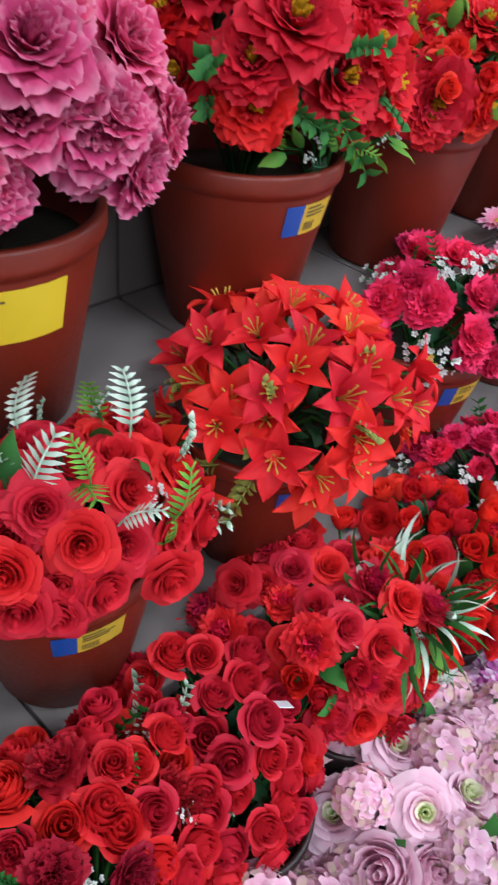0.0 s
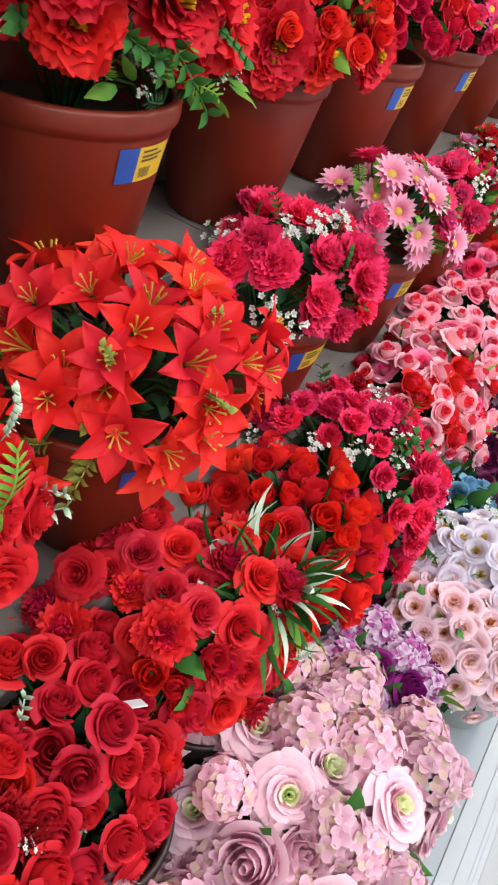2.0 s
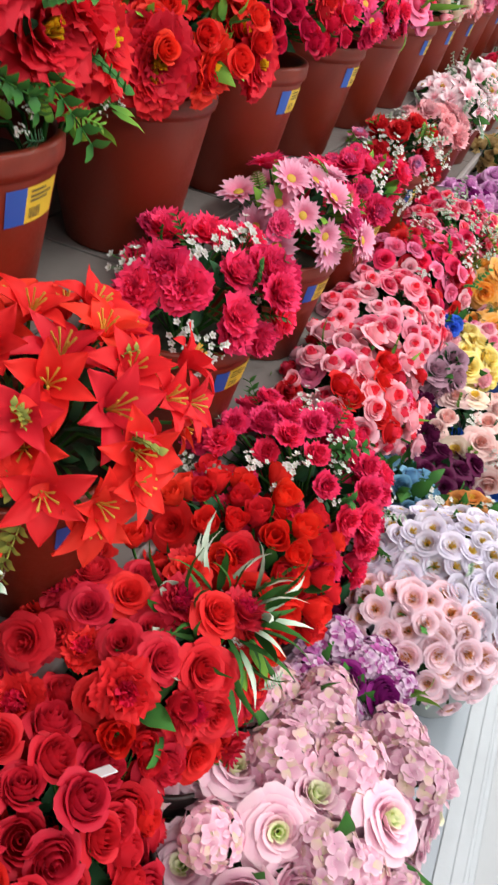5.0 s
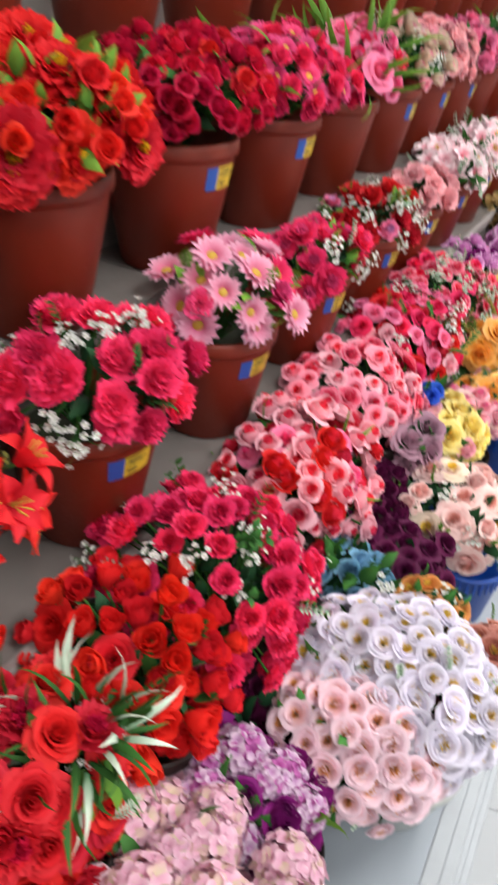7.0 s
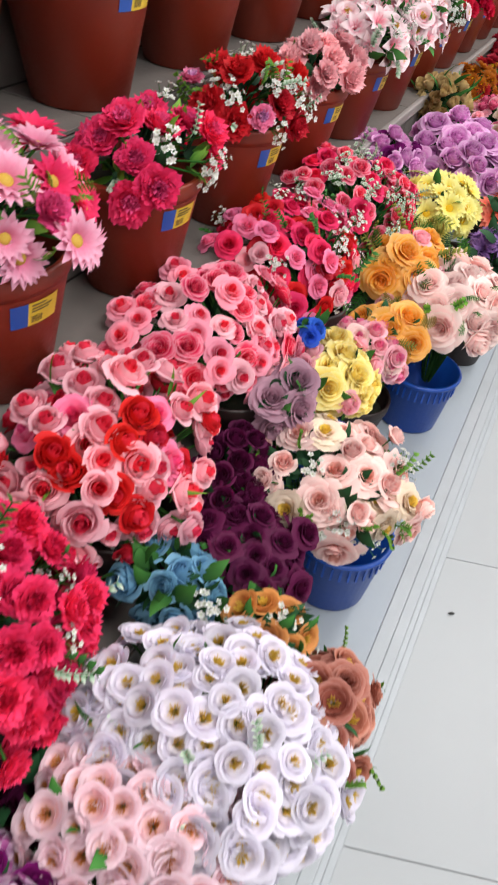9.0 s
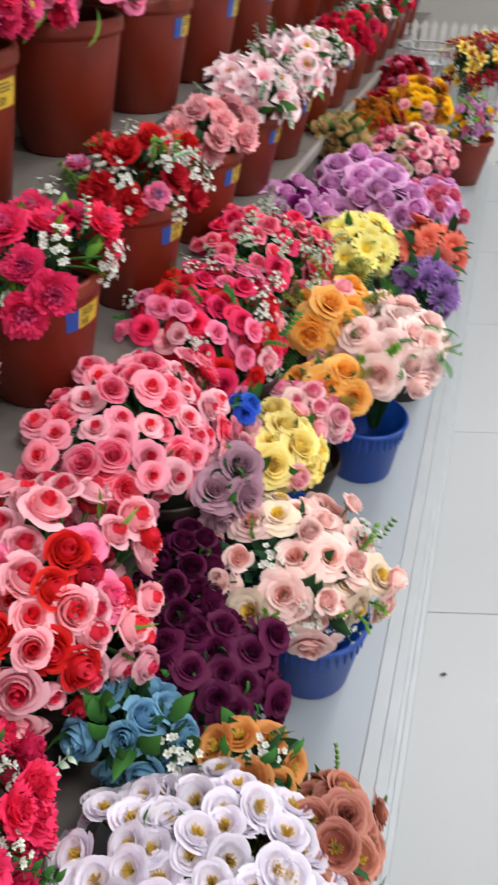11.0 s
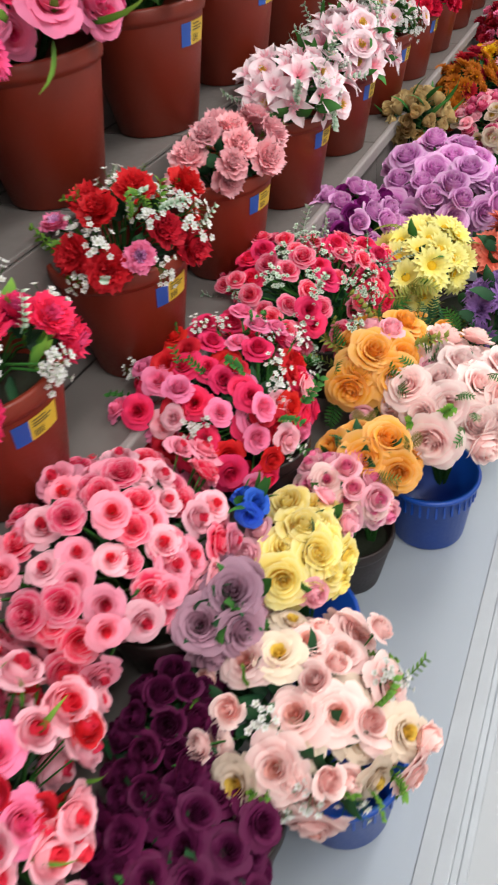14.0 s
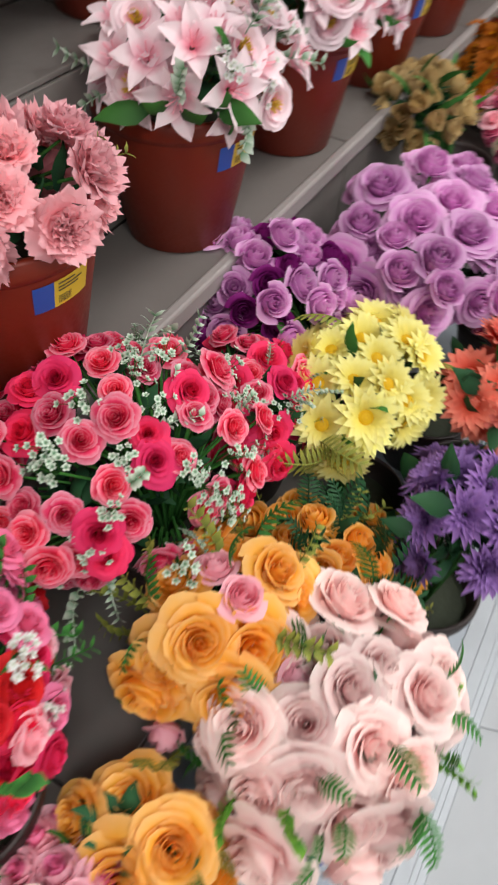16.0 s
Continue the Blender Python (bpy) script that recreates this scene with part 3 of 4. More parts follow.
# ---- colours of cloth petals ----
P = petal_mat
RED = P((.70, .020, .026), (.58, .012, .018))
RED_W = P((.78, .022, .018), (.66, .013, .013))
RED_D = P((.42, .010, .022), (.28, .006, .014))
SCARLET = P((.84, .036, .022), (.76, .022, .016))
CRIMSON = P((.70, .012, .06), (.50, .008, .035))
HOT = P((.92, .045, .16), (.86, .022, .10))
MAGENTA = P((.88, .10, .30), (.70, .04, .16))
DUSTY = P((.66, .07, .20), (.48, .025, .09), rim=(.78, .26, .38))
PINK = P((.92, .26, .46), (.86, .13, .29))
PALE = P((.97, .55, .63), (.95, .34, .44))
PALE_RED = P((.85, .05, .10), (.75, .02, .06))
ROSE_RIM = P((.90, .05, .14), (.80, .02, .07), rim=(.93, .36, .46))
PINK_RIM = P((.95, .38, .50), (.88, .10, .2))
GERB = P((.95, .50, .66), (.84, .20, .36))
LILACPINK = P((.84, .54, .66), (.77, .42, .56), rim=(.88, .66, .73))
GREENISH = P((.84, .86, .62), (.55, .72, .22))
CREAMPINK = P((.74, .52, .52), (.70, .58, .42))
ORCHID = P((.52, .15, .42), (.30, .04, .22))
ORCHID_W = P((.70, .55, .68), (.50, .25, .48))
PURPLE_M = P((.26, .015, .20), (.16, .008, .12))
CUPWHITE = P((.80, .77, .88), (.80, .75, .82))
CUPPEACH = P((.92, .72, .80), (.90, .58, .56))
DARKPURP = P((.115, .008, .058), (.06, .004, .03))
SKY = P((.22, .46, .66), (.12, .30, .5))
BLUE = P((.04, .14, .72), (.02, .07, .45))
TAN = P((.78, .38, .12), (.6, .24, .05))
BROWN = P((.46, .16, .11), (.30, .08, .05), rim=(.58, .28, .22))
BLUSH = P((.95, .66, .63), (.90, .48, .44), rim=(.97, .76, .72))
BLUSH_IN = P((.78, .40, .34), (.66, .24, .16))
CREAM = P((.84, .72, .58), (.80, .60, .40))
BLUSHROSE = P((.97, .74, .72), (.94, .56, .55), rim=(.98, .84, .80))
ORANGE = P((.97, .50, .06), (.95, .33, .012), rim=(.98, .60, .20))
YELLOW = P((.94, .80, .22), (.88, .56, .04), rim=(.96, .88, .42))
LEMON = P((.94, .91, .36), (.90, .78, .12))
MAUVE = P((.48, .28, .37), (.33, .15, .22))
VIOLET = P((.36, .20, .52), (.22, .09, .34))
CORAL = P((.86, .26, .18), (.78, .07, .03))
LILAC = P((.76, .33, .68), (.62, .20, .56), rim=(.84, .52, .78))
SALMON = P((.97, .54, .58), (.95, .38, .43))
MAGNOLIA = P((.95, .80, .84), (.88, .36, .48), .32, .28)
GOLD = P((.95, .62, .01), (.84, .38, .005))
RUST = P((.52, .17, .01), (.35, .07, .005))
BEIGE = P((.66, .50, .24), (.52, .36, .14))

H = head
white_sprig = H("sprig", WHITE, GREEN)
olive_sprig = H("sprig", OLIVE, GREEN)

# ---- top row of pots ----
TOPY = [.710 + .390 * k for k in range(-4, 15)]
MIDY = [.222 + .390 * k for k in range(-5, 17)]
TOP_BUNCH = {
    -1: ("dusty pink peonies", [(H("peony", DUSTY, DUSTY, DUSTY), .050, 1)], ("twig", GREEN, 8, .07, .6)),
    0: ("red peonies with yellow stamens", [(H("peony", RED_W, RED, STAMEN_Y), .062, 1)], ("twig", GREEN, 22, .09, .8)),
    1: ("red peonies and small red blossoms", [(H("peony", RED_W, RED, STAMEN_Y), .060, 1), (H("bud_rose", SCARLET), .030, 6)], ("broad", LIME, 130, .075, 1.0)),
    2: ("crimson rosebuds", [(H("bud_rose", CRIMSON), .030, 5), (H("bud_rose", RED), .030, 1)], ("broad", GREEN, 40, .08, .9)),
    3: ("hot pink blossoms", [(H("carnation", HOT), .036, 3), (H("daisy", MAGENTA), .036, 2)], ("blade", LIME, 20, .10, .9)),
    4: ("pink roses with yellow-green shoots", [(H("rose", PINK, MAGENTA), .058, 3), (H("carnation", HOT, PINK), .036, 1)], ("blade", LIME, 50, .12, .95)),
    5: ("cream and pink tulips", [(H("tulip", CREAM, PALE), .038, 3), (H("tulip", PALE, PINK), .035, 2), (white_sprig, .06, 1)], ("broad", GREEN, 40, .09, .85)),
    6: ("salmon carnations", [(H("carnation", SALMON), .045, 1)], ("broad", GREEN, 30, .09, .85)),
    7: ("pink carnations", [(H("carnation", PINK), .045, 1)], ("broad", GREEN, 30, .09, .85)),
}
for i, y in enumerate(TOPY):
    k = i - 4
    facing = {-1: -30, 0: 2, 2: -2, 3: -2, 5: -2, 6: -2, 7: 0, 9: 0}.get(k)
    pot(POT_TOP, -.935, y, TOP_Z, facing, k == -1, "pots on the top step", "large brown plastic flower pot on the top tiled step")
    what, hs, lv = TOP_BUNCH.get(k, TOP_BUNCH[(3, 7, 5)[k % 3]])
    bouquet("flower_bunch", "artificial " + what + " in a brown pot", (-.90, y, TOP_Z + (.35 if k < 1 else .315)), (.15, .17, .10), hs, (1.0 if k == 0 else 1.5) if k in TOP_BUNCH else .45, (lv, ("broad", DARKGREEN, 40, .09, .72)), (-.935, y, TOP_Z + .203), (.4, -.25), "bunches on the top step", low=-.35, small=.80)
    if k == 0:
        bouquet("fern_spray", "light green fern sprigs beside red peonies", (-.82, y + .05, TOP_Z + .27), (.04, .11, .035), [(white_sprig, .02, 1)], .3, (("broad", LIME, 30, .06, 1.0), ("fern", LIME, 3, .07, .9), ("fern", DARKGREEN, 3, .06, .9)), (-.84, y + .05, TOP_Z + .203))

# ---- upper row, only its pots come into view ----
for k in range(-3, 13):
    pot(POT_TOP, -1.19, .45 + .395 * k, UP_Z, -45 if k % 2 else None, False, "pots on the upper step", "large brown plastic flower pot on the upper tiled step")
    y = .45 + .395 * k
    bouquet("flower_bunch", "dark red artificial flowers in a brown pot", (-1.16, y, UP_Z + .34), (.15, .17, .11), [(H("carnation", RED_D), .075, 1)], .5, (("broad", DARKGREEN, 30, .09, .7),), (-1.19, y, UP_Z + .205), (.4, -.2), "bunches on the upper step")

# ---- middle row of pots ----
MID_BUNCH = {
    0: ("red roses with frosted leaves", [(H("rose", RED), .040, 6), (white_sprig, .035, 1)], [("twig", FROST, 10, .06, 1.0), ("fern", FROST, 5, .075, 1.0), ("fern", LIME, 6, .07, .95), ("broad", GREEN, 14, .08, .95)]),
    1: ("red lilies with yellow-green sprigs", [(H("lily", SCARLET), .053, 12), (olive_sprig, .04, 1)], [("twig", OLIVE, 12, .06, .85), ("broad", DARKGREEN, 20, .09, .6)]),
    2: ("hot pink carnations with white sprigs", [(H("carnation", HOT), .047, 6), (white_sprig, .055, 2)], [("twig", GREEN, 12, .06, .8)]),
    3: ("pink and magenta daisies", [(H("daisy", GERB, None, STAMEN), .045, 4), (H("daisy", HOT, None, STAMEN), .045, 3), (H("carnation", MAGENTA), .04, 1)], [("fern", LIME, 10, .07, .85), ("broad", LIME, 14, .08, .75)]),
    4: ("hot pink carnation heads with green leaves", [(H("carnation", HOT, MAGENTA), .046, 6), (white_sprig, .055, 1)], [("broad", LIME, 30, .08, .75), ("twig", FROST, 6, .06, .8)]),
    5: ("red carnations with lilac and white sprigs", [(H("carnation", RED), .045, 6), (H("carnation", PINK, LILAC), .036, 1), (white_sprig, .055, 3)], [("twig", LIME, 16, .06, .9), ("twig", FROST, 6, .06, .9)]),
    6: ("salmon pink carnations", [(H("carnation", SALMON), .050, 1)], [("twig", OLIVE, 7, .06, .8)]),
    7: ("white and pink magnolias", [(H("lily", MAGNOLIA, None, PALE), .052, 6), (H("cup_flower", MAGNOLIA), .044, 3), (white_sprig, .05, 1)], [("broad", GREEN, 20, .10, .95), ("twig", FROST, 12, .08, .95)]),
    9: ("white cherry blossoms", [(H("cup_flower", MAGNOLIA), .035, 4), (white_sprig, .06, 3)], [("broad", GREEN, 20, .09, .9)]),
    10: ("crimson blossoms", [(H("carnation", CRIMSON), .04, 1)], [("broad", GREEN, 20, .09, .9)]),
}
MID_BUNCH[8] = MID_BUNCH[7]
for i, y in enumerate(MIDY):
    k = i - 5
    y += .055 if k == 0 else 0
    pot(POT_MID, -.757, y, MID_Z, -16 + 1.2 * min(10, k), False, "pots on the middle step", "brown plastic flower pot with a price sticker on a step")
    what, hs, lv = MID_BUNCH.get(k, MID_BUNCH[(9, 10, 2)[k % 3]])
    rad = {1: (.145, .175, .115), 0: (.12, .135, .09), 2: (.125, .15, .10), 3: (.125, .14, .11), 6: (.10, .12, .075), 7: (.125, .145, .10), 8: (.125, .145, .10)}.get(k, (.115, .14, .085))
    high = .28 if k < 4 else .268 if k in (7, 8) else .25
    bouquet("flower_bunch", "artificial " + what + " in a brown pot", (-.715, y - .01, MID_Z + high), rad, hs, {1: 1.8, 7: 1.9, 8: 1.9, 3: 1.05, 4: 1.25}.get(k, 1.5) if k in MID_BUNCH else .5, lv + [("broad", DARKGREEN, 24, .08, .6)], (-.757, y, MID_Z + .182), (.4, -.25), "bunches on the middle step", low=-.3, small=.88)

# ---- low step: bunches in small pots ----
LOW = [
    ("deep red roses", -0.545, .13, .535, (0.115, .17, .13), [(H("bud_rose", RED), .042, 5), (H("carnation", RED_D), .045, 2), (white_sprig, .035, 1)], [("twig", GREEN, 6, .06, .8), ("twig", FROST, 8, .06, 1)]),
    ("red roses with paper tags", -0.575, 0.350, 0.475, (0.145, 0.170, 0.125), [(H("bud_rose", RED), .042, 1)], [("twig", GREEN, 7, .06, .9)]),
    ("red carnations and roses with striped blades", -0.560, 0.570, 0.505, (0.160, 0.170, 0.125), [(H("carnation", RED, CRIMSON), .050, 2), (H("rose", RED), .046, 4), (H("tulip", RED_W), .036, 1)], [("broad", GREEN, 16, .08, .9), ("fern", FROST, 4, .06, 1.05)]),
    ("orange-red tulips", -0.530, 0.810, 0.515, (0.145, 0.120, 0.115), [(H("tulip", SCARLET), .040, 3), (H("rose", RED_W), .05, 1)], [("broad", GREEN, 14, .08, .85)]),
    ("hot pink carnations with white sprigs", -0.530, 1.010, 0.505, (0.170, 0.170, 0.140), [(H("carnation", HOT, CRIMSON), .043, 6), (white_sprig, .05, 1)], [("twig", GREEN, 24, .08, .9), ("twig", FROST, 6, .07, 1)]),
    ("pale pink rosebuds with red hearts", -0.535, 1.340, 0.515, (0.150, 0.170, 0.125), [(H("tulip", PALE, PALE_RED), .034, 1), (H("bud_rose", PALE, PALE_RED), .044, 6), (H("bud_rose", RED, PALE_RED), .042, 2), (H("rose", PINK, MAGENTA), .044, 1)], [("blade", LIME, 16, .05, .95), ("broad", GREEN, 20, .07, .8)]),
    ("pink and red roses", -0.565, 1.730, 0.515, (0.160, 0.200, 0.115), [(H("rose", PINK_RIM, PALE_RED), .042, 3), (H("rose", ROSE_RIM), .040, 3), (H("rose", PALE, PALE_RED), .04, 2)], [("broad", GREEN, 24, .07, .8)]),
    ("magenta and pink roses", -0.555, 2.120, 0.510, (0.165, 0.190, 0.125), [(H("rose", HOT, CRIMSON), .042, 3), (H("rose", PINK), .038, 3), (H("rose", RED), .042, 2), (H("rose", PALE), .036, 1), (white_sprig, .05, 1)], [("twig", GREEN, 26, .07, .9)]),
    ("red and white roses with silver sprigs", -0.575, 2.510, 0.505, (0.175, 0.185, 0.130), [(H("rose", ROSE_RIM), .036, 5), (H("rose", HOT, CRIMSON), .038, 2), (H("sprig", FROST, GREEN), .05, 2)], [("twig", FROST, 24, .07, .95), ("broad", DARKGREEN, 30, .07, .7)]),
    ("red and pink small roses", -0.5, 2.72, 0.455, (0.11, 0.11, 0.09), [(H("rose", ROSE_RIM), .036, 3), (H("rose", HOT, CRIMSON), .038, 2), (H("sprig", FROST, GREEN), .05, 1)], [("twig", FROST, 10, .05, .95)]),
    ("dark violet rosebuds", -0.595, 2.980, 0.450, (0.125, 0.150, 0.120), [(H("bud_rose", LILAC), .048, 2), (H("bud_rose", PURPLE_M), .045, 1)], [("broad", GREEN, 20, .08, .85)]),
    ("beige tulips", -0.600, 3.680, 0.515, (0.090, 0.130, 0.080), [(H("tulip", BEIGE), .045, 1)], [("blade", GREEN, 20, .10, .9)]),
    ("rusty and dark red chrysanthemums", -0.560, 4.30, .44, (0.120, .22, .12), [(H("chrysanthemum", RUST, GOLD), .05, 2), (H("chrysanthemum", RED_D), .05, 1)], [("broad", DARKGREEN, 30, .08, .8)]),
    ("dark red mixed blossoms", -0.520, 5.0, .48, (0.130, .22, .13), [(H("carnation", RED_D), .045, 3), (H("carnation", PINK), .04, 1)], [("broad", DARKGREEN, 30, .08, .8)]),
    ("deep red rosebuds", -0.545, -.16, .45, (0.115, .18, .12), [(H("rose", RED), .05, 1)], [("broad", GREEN, 20, .08, .8)]),
]
for what, x, y, z, rad, hs, lv in LOW:
    pot(POT_LOW, -.492, y, LOW_Z, None, False, "small pots on the low step", "small plastic pot, darkened for shade under a bunch")
    # extra dark green leaves stand in for the shade between bunches
    bouquet("flower_bunch", "artificial " + what + " in a small pot", (x, y, z), rad, hs, 1.95, lv + [("broad", DARKGREEN, 90, .085, .62)], (-.492, y, LOW_Z + .105), (.35, -.2), "bunches on the low step", low=-.55, small=.76)

# blades and tag among the red roses
bouquet("blade_tuft", "green and white striped blade leaves", (-.485, .65, .575), (.05, .06, .03), [(white_sprig, .012, 1)], .2, (("blade", GREEN, 40, .080, .95), ("blade", FROST, 24, .075, 1.1), ("broad", LIME, 8, .08, 1.0)), (-.50, .645, .47))
tag = empty("price_tag", pose(-.50, .40, .60, 52, 10, 55), "small white paper price tag hanging between roses", "price tag")
part("card", box(bmesh.new(), -.014, -.0006, -.010, .014, .0006, .010), M_PAPER, tag)

# ---- platform: buckets, bowl and low bunches ----
def bucket(x, y, kind="bucket", R=.100, r=.080, h=.17, mat=M_BLUE, label="shiny blue plastic bucket on the platform", ribs=True):
    top = empty(kind, pose(x, y, DECK_Z), label, kind, "buckets on the platform")
    part("body", lathe([(0, 0), (r * .93, 0), (r, .005), (R * .98, h - .012), (R * 1.03, h - .010), (R * 1.04, h - .003), (R, h), (R * .95, h), (r * .92, .02), (0, .02)], 40), mat, top)
    if ribs:
        for k in range(36):
            a = 6.2832 * k / 36
            part("rib", RIB, None, top, "", Matrix.Translation((.965 * R * math.cos(a), .965 * R * math.sin(a), h - .05)) @ Matrix.Rotation(a, 4, "Z"))
    return top


RIB = to_mesh("rib", box(bmesh.new(), -.0015, -.0025, 0, .0015, .0025, .032), M_BLUE)
bucket(-.20, 1.70)
bucket(-.215, 2.36)
bucket(-.345, 1.92)
bowl = bucket(-.165, 1.13, "planter", .11, .075, .15, M_BOWL, "pale grey round planter under a flower dome", False)
for x, y in ((-.335, 1.56), (-.335, .99), (-.335, 2.55), (-.34, 2.17), (-.29, .57), (-.30, .85), (-.31, 1.36), (-.34, 2.87), (-.165, 2.76), (-.17, 3.01), (-.30, 3.15), (-.25, 3.5), (-.28, 3.95), (-.30, 4.55), (-.30, .2)):
    pot(POT_LOW, x, y, DECK_Z, None, False, "small pots on the platform", "small plastic pot, darkened for shade under a bunch")
pot(POT_MID, -.135, 4.94, DECK_Z, None, False, "", "brown plastic flower pot at the platform edge")

DECKB = [
    ("lilac-pink roses and hydrangeas, green hearts", -.32, .555, .375, (.20, .21, .12), [(H("open_rose", LILACPINK, GREENISH), .056, 6), (H("hydrangea", LILACPINK, CREAMPINK), .052, 4), (H("bud_rose", LILACPINK), .055, 1)], [("broad", GREEN, 18, .10, .95)]),
    ("lilac-pink roses and pale hydrangeas", -.29, .22, .36, (.18, .18, .11), [(H("open_rose", LILACPINK, GREENISH), .056, 3), (H("hydrangea", LILACPINK, CREAMPINK), .06, 4)], [("broad", GREEN, 18, .10, .95)]),
    ("purple and white hydrangeas", -0.32, 0.8, 0.355, (0.105, 0.09, 0.095), [(H("hydrangea", ORCHID_W, ORCHID), .045, 3), (H("bud_rose", PURPLE_M), .045, 2)], [("broad", GREEN, 10, .08, .9), ("blade", LIME, 8, .07, .9)]),
    ("sky blue roses with green leaves", -.365, 1.28, .40, (.09, .06, .05), [(H("bud_rose", SKY), .038, 2), (white_sprig, .05, 1)], [("broad", GREEN, 22, .09, .95)]),
    ("tan orange blossoms", -0.2, 1.28, 0.385, (0.06, 0.06, 0.06), [(H("cup_flower", TAN), .034, 3), (white_sprig, .045, 1)], [("broad", GREEN, 10, .07, .95)]),
    ("brown dusty roses", -0.095, 1.2, 0.345, (0.08, 0.12, 0.09), [(H("cup_flower", BROWN), .034, 4), (H("rose", BROWN), .034, 1)], [("broad", GREEN, 12, .08, .9), ("twig", LIME, 5, .05, 1.0)]),
    ("dark purple roses", -0.325, 1.44, 0.325, (0.12, 0.125, 0.08), [(H("rose", DARKPURP), .038, 1)], [("broad", GREEN, 12, .06, .85)]),
    ("blush peonies with green sprigs in a blue bucket", -0.25, 1.68, 0.345, (0.16, 0.15, 0.085), [(H("open_rose", BLUSH, BLUSH_IN), .054, 3), (H("bud_rose", BLUSH), .030, 4), (H("open_rose", CREAM, STAMEN), .045, 1), (white_sprig, .05, 1)], [("twig", LIME, 20, .055, .95), ("broad", DARKGREEN, 20, .08, .85)]),
    # added bunch, so dark that it stands in for a shadowed gap
    ("very dark purple rosebuds", -.40, 1.56, .33, (.08, .13, .09), [(H("bud_rose", DARKPURP), .034, 1)], [("broad", DARKGREEN, 20, .07, .9)]),
    # filler bunch added beside the dome, dark in place of shade
    ("deep plum roses with dark leaves", -.40, .99, .29, (.05, .10, .08), [(H("bud_rose", DARKPURP), .036, 1)], [("broad", DARKGREEN, 40, .09, .95)]),
    ("green ferns with a few orange roses", -0.290, 2.590, 0.320, (0.120, 0.110, 0.100), [(H("bud_rose", ORANGE), .04, 1)], [("fern", DARKGREEN, 50, .09, .95), ("broad", DARKGREEN, 60, .09, .9), ("twig", OLIVE, 20, .06, .95)]),
    ("mauve roses", -.385, 1.74, .44, (.06, .08, .06), [(H("rose", MAUVE), .052, 1)], [("broad", GREEN, 8, .07, .85)]),
    ("pink rosebuds between yellow and orange roses", -0.335, 2.100, 0.360, (0.100, 0.085, 0.070), [(H("bud_rose", PALE, PINK), .034, 4), (H("rose", BLUSH, PINK), .036, 1)], [("broad", GREEN, 10, .06, .9)]),
    ("yellow roses and pink buds", -0.340, 1.910, 0.410, (0.090, 0.100, 0.070), [(H("rose", YELLOW), .052, 3), (H("bud_rose", PALE), .032, 3)], [("broad", GREEN, 10, .07, .9)]),
    ("orange roses", -0.345, 2.405, 0.445, (0.100, 0.125, 0.095), [(H("rose", ORANGE), .060, 5), (H("bud_rose", PALE), .034, 1)], [("twig", OLIVE, 18, .07, .95), ("fern", GREEN, 8, .09, .95)]),
    ("two large orange roses under blush roses", -0.295, 2.180, 0.390, (0.095, 0.070, 0.065), [(H("rose", ORANGE), .058, 1)], [("fern", OLIVE, 8, .06, .95)]),
    ("blush roses with fine ferns in a bucket", -0.200, 2.400, 0.405, (0.143, 0.160, 0.100), [(H("rose", BLUSHROSE), .060, 5), (H("bud_rose", BLUSHROSE), .048, 2)], [("fern", GREEN, 26, .075, .95), ("twig", LIME, 10, .06, .95)]),
    ("violet chrysanthemums", -0.155, 2.750, 0.390, (0.090, 0.100, 0.090), [(H("chrysanthemum", VIOLET), .050, 1)], [("broad", DARKGREEN, 14, .10, 1.0)]),
    ("coral daisies with dark leaves", -0.170, 3.020, 0.405, (0.100, 0.100, 0.080), [(H("daisy", CORAL, None, CORAL), .056, 1)], [("broad", DARKGREEN, 22, .10, 1.05)]),
    ("lemon yellow daisies", -0.370, 2.880, 0.435, (0.105, 0.160, 0.090), [(H("daisy", LEMON, None, STAMEN_Y), .050, 1)], [("broad", GREEN, 14, .09, .9), ("fern", OLIVE, 8, .1, .95)]),
    ("lilac roses", -0.420, 3.280, 0.445, (0.180, 0.250, 0.120), [(H("rose", LILAC), .066, 4), (H("bud_rose", LILAC), .05, 2)], [("broad", GREEN, 16, .08, .85)]),
    ("lilac and rose-pink blossoms", -.20, 3.45, .36, (.12, .18, .11), [(H("rose", LILAC), .05, 2), (H("bud_rose", DUSTY), .045, 2)], [("broad", GREEN, 16, .08, .9)]),
    ("pink and white small blossoms", -0.36, 4.1, 0.395, (0.18, 0.2, 0.1), [(H("bud_rose", DUSTY, PINK), .034, 3), (H("cup_flower", CREAM), .036, 2), (H("rose", PALE), .036, 2)], [("broad", GREEN, 24, .08, .9)]),
    ("golden yellow chrysanthemums", -0.43, 4.78, 0.43, (0.17, 0.24, 0.11), [(H("chrysanthemum", GOLD, RUST), .052, 4), (H("chrysanthemum", RUST, GOLD), .05, 2), (H("chrysanthemum", PALE), .045, 1)], [("broad", DARKGREEN, 24, .08, .85)]),
    ("yellow, lilac and white blossoms in a pot", -.135, 4.90, .36, (.10, .12, .12), [(H("carnation", GOLD), .028, 2), (H("carnation", LILAC), .028, 2), (white_sprig, .05, 3), (H("carnation", PINK), .028, 1)], [("twig", LIME, 20, .07, .9)]),
    ("red and yellow orchids", -0.2, 5.75, 0.47, (0.2, 0.2, 0.16), [(H("lily", RED_D), .05, 4), (H("lily", YELLOW, None, RED_D), .05, 2)], [("broad", DARKGREEN, 20, .09, .8)]),
]
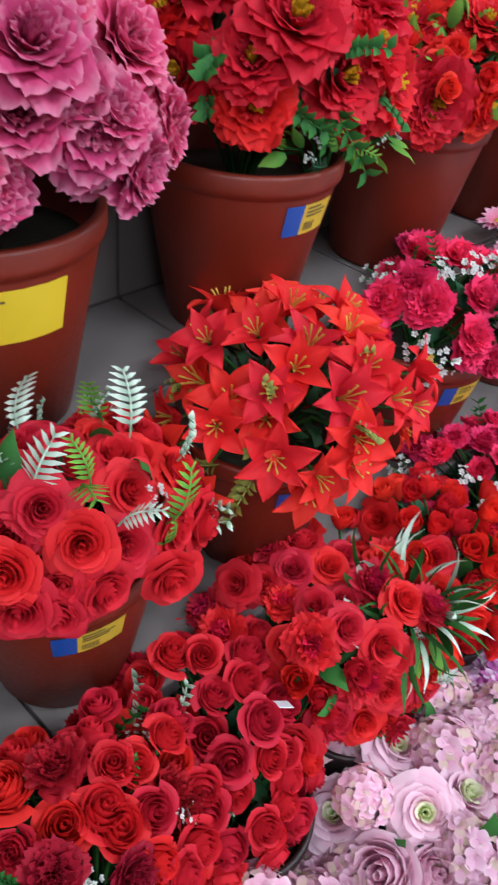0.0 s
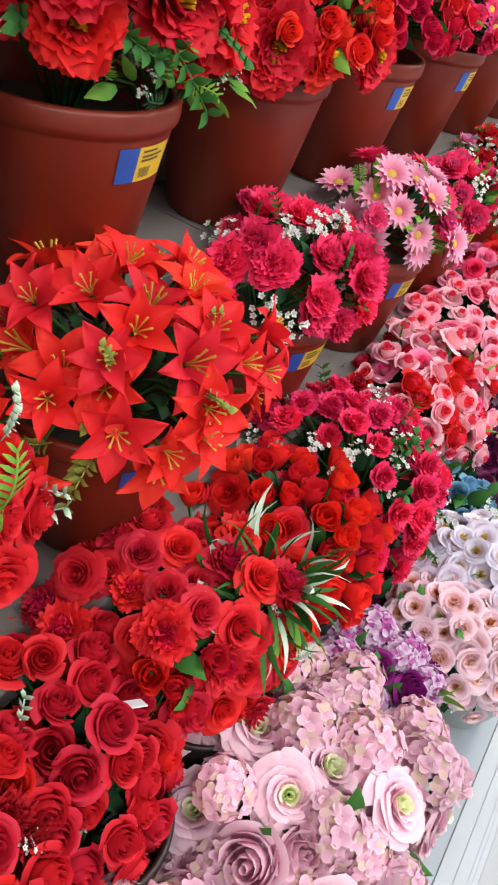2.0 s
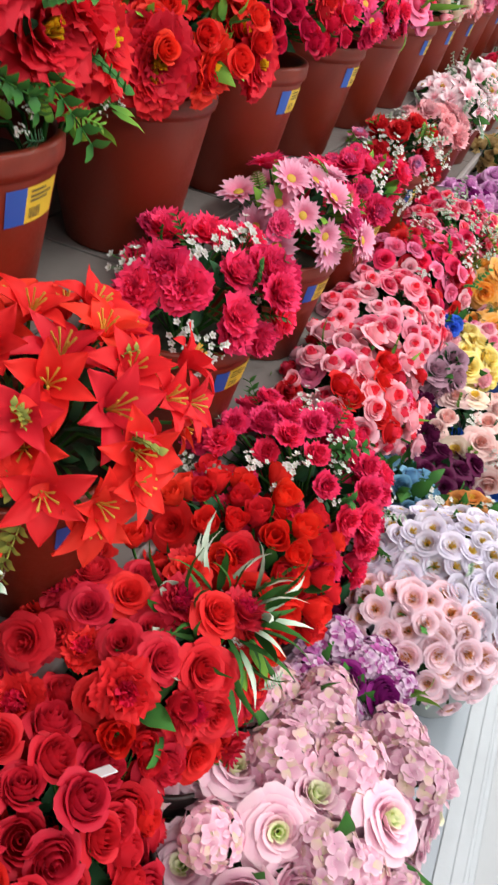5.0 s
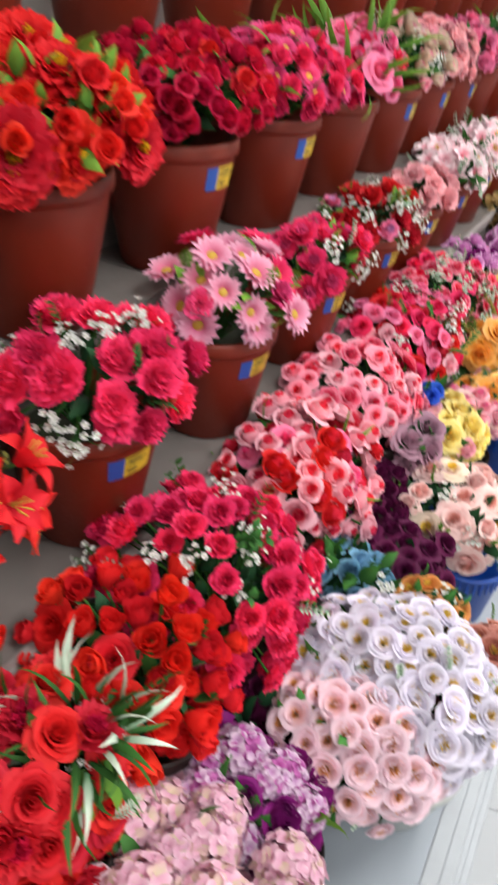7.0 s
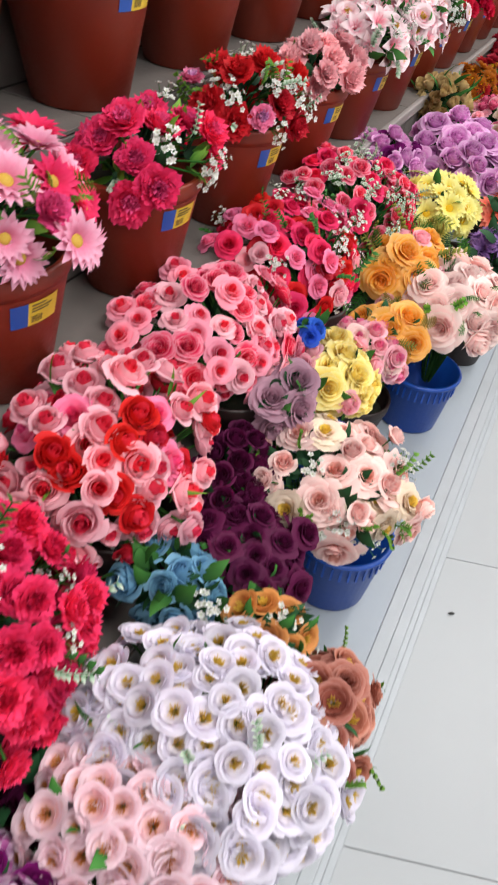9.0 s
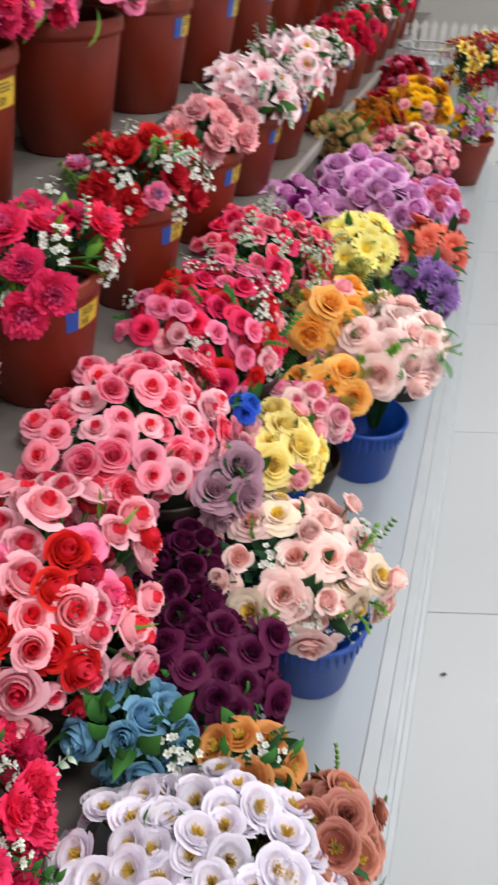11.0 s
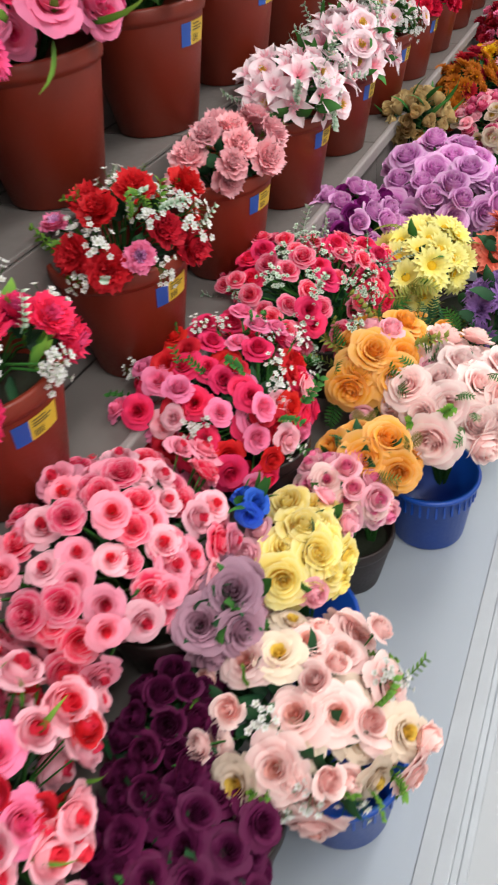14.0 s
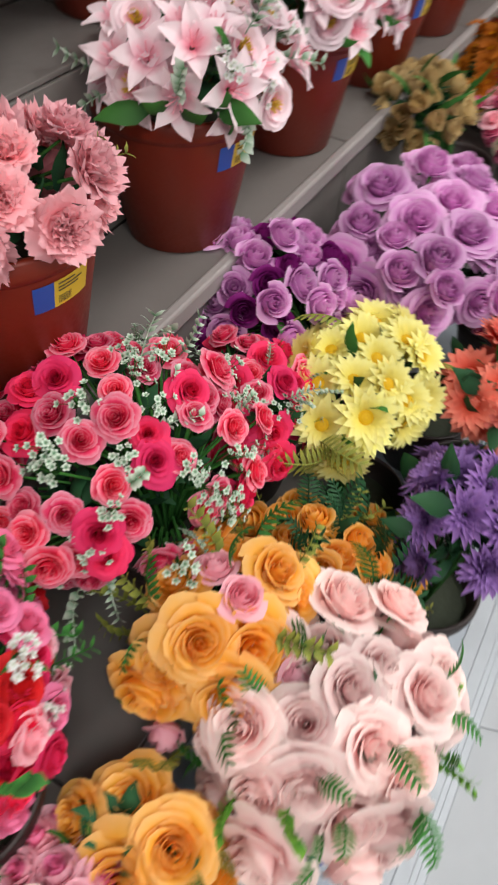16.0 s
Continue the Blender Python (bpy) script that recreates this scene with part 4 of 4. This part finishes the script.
for what, x, y, z, rad, hs, lv in DECKB:
    said = "artificial " + what
    # the added dark leaves near the base also darken gaps like shade
    bouquet("flower_bunch", said if len(said.split()) > 4 else said + " on the low platform", (x, y, z), rad, hs, 1.85, lv + [("broad", DARKGREEN, 60, .075, .6)], (x, y, DECK_Z + .105), (.15, -.25), "bunches on the platform", low=-.45, small=.88)
bouquet("flower_bunch", "single bright blue artificial roses", (-.405, 1.90, .50), (.03, .035, .02), [(H("rose", BLUE), .036, 1)], 1.0, (("broad", GREEN, 8, .06, .8),), (-.405, 1.92, .40), (.3, -.4))

# the flower dome: white cups on the aisle side, peach cups on the near side
bouquet("flower_bunch", "dome of lavender-white artificial cup flowers", (-.205, 1.105, .365), (.185, .165, .135), [(H("cup_flower", CUPWHITE), .036, 1)], 1.9, (("broad", GREEN, 22, .09, .88), ("twig", FROST, 8, .045, .9)), (-.165, 1.13, DECK_Z + .03), (.1, -.2), low=-.25, jitter=.05)
bouquet("flower_bunch", "dome of peach-pink artificial cup flowers", (-.235, .985, .345), (.145, .12, .115), [(H("cup_flower", CUPPEACH, None, TAN), .034, 1)], 1.9, (("broad", GREEN, 10, .08, .9), ("twig", FROST, 6, .04, .9)), (-.165, 1.07, DECK_Z + .03), (.0, -.4), low=-.35, jitter=.05)

# ---- far end: white picket fences and a wire plant stand ----
def picket_fence(x, y, turn, n, h=.36, z=0.0):
    top = empty("picket_fence", pose(x, y, z, 0, 0, turn), "low white painted picket fence at the end", "fence", "white picket fences")
    bm = bmesh.new()
    w = .018
    v = [bm.verts.new(p) for p in ((-w, -.005, 0), (w, -.005, 0), (w, -.005, h - .03), (w * 1.2, -.005, h - .02), (0, -.005, h + .015), (-w * 1.2, -.005, h - .02), (-w, -.005, h - .03))]
    f = bm.faces.new(v)
    r = bmesh.ops.extrude_face_region(bm, geom=[f])
    bmesh.ops.translate(bm, vec=(0, .010, 0), verts=[q for q in r["geom"] if isinstance(q, bmesh.types.BMVert)])
    bmesh.ops.recalc_face_normals(bm, faces=bm.faces)
    me = to_mesh("picket", bm, M_FENCE)
    for k in range(n):
        part("picket", me, None, top, "", Matrix.Translation((.062 * k, 0, 0)))
    for zz in (.08, h * .68):
        part("rail", box(bmesh.new(), -.03, .006, zz, .062 * (n - 1) + .03, .016, zz + .03, .002), M_FENCE, top)


picket_fence(-.02, 5.42, 70, 4)
picket_fence(-.75, 6.25, 0, 16, .62)
picket_fence(.10, 5.9, 78, 8, .62)
stand = empty("plant_stand", pose(-.46, 5.35, DECK_Z), "grey wire plant stand with a lattice rim", "plant stand")
for k in range(4):
    a = .785 + 1.5708 * k
    g = Geo()
    tube(g, [(.09 * math.cos(a), .09 * math.sin(a), 0), (.06 * math.cos(a), .06 * math.sin(a), .25), (.14 * math.cos(a), .14 * math.sin(a), .56)], .006, 6)
    part("leg", g.mesh("leg", (M_WIRE,)), None, stand)
for z in (.50, .57):
    g = Geo()
    tube(g, [(.15 * math.cos(6.2832 * k / 24), .15 * math.sin(6.2832 * k / 24), z) for k in range(25)], .005, 6)
    part("ring", g.mesh("ring", (M_WIRE,)), None, stand)
g = Geo()
for k in range(24):
    for s in (-1, 1):
        tube(g, [(.15 * math.cos(6.2832 * k / 24), .15 * math.sin(6.2832 * k / 24), .50), (.15 * math.cos(6.2832 * (k + s) / 24), .15 * math.sin(6.2832 * (k + s) / 24), .57)], .0025, 4)
part("lattice", g.mesh("lattice", (M_WIRE,)), None, stand)
part("plate", lathe([(0, .50), (.148, .50), (.148, .505), (0, .505)], 24), M_WIRE, stand)

crumb = bmesh.new()
bmesh.ops.create_icosphere(crumb, subdivisions=2, radius=.009, matrix=Matrix.Diagonal((.85, .32, .3, 1)))
for v in crumb.verts:
    v.co += noise.noise_vector(v.co * 200) * .002
tagged(new("dry_leaf_crumb", to_mesh("dry_leaf_crumb", crumb, M_DIRT)), "dark dry leaf crumb lying on the floor tile", "debris").matrix_basis = pose(.065, 1.80, .003, 0, 0, 30)


# ---- tiles, piece by piece ----
def tile_mesh(w, d, t=.008):
    return to_mesh("tile", box(bmesh.new(), -w / 2, -d / 2, -t, w / 2, d / 2, 0, .0012), M_TILE)


for nm, xa, xb, z, zb in (("step_low", MID_X, LOW_X, LOW_Z, DECK_Z), ("step_middle", TOP_X, MID_X, MID_Z, LOW_Z), ("step_top", UP_X, TOP_X, TOP_Z, MID_Z), ("step_upper", WALL_X, UP_X, UP_Z, TOP_Z)):
    own = bpy.data.objects[nm]
    P_T, n = .40, int((Y1 - Y0) / .40)
    tread = tile_mesh(xb - xa - .005, P_T - .005)
    rise = tile_mesh(z - .009 - zb - .004, P_T - .005)
    for k in range(n):
        y = Y0 + (k + .5) * P_T
        part("tile", tread, None, own, "", pose((xa + xb) / 2, y, z))
        part("tile", rise, None, own, "", pose(xb, y, (z - .009 + zb) / 2, 0, 90, 0))

FLOOR_T, SKEW = .690, 16.0
floor_thing = bpy.data.objects["ground"]
FLOOR_W = 2.6
ft = to_mesh("tile", box(bmesh.new(), -FLOOR_W / 2 + .001, -FLOOR_T / 2 + .001, -.008, FLOOR_W / 2 - .001, FLOOR_T / 2 - .001, 0, .001), M_FLOOR)
turn = Matrix.Rotation(radians(SKEW), 4, "Z")
for i in range(-3, 4):
    for j in range(-12, 14):
        p = Vector((.02, 1.958, 0)) + turn @ Vector((i * FLOOR_W + .9, (j + .5) * FLOOR_T, 0))
        if -.12 < p.x < 3.9 and -4 < p.y < 9:
            part("tile", ft, None, floor_thing, "", Matrix.Translation(p) @ turn)
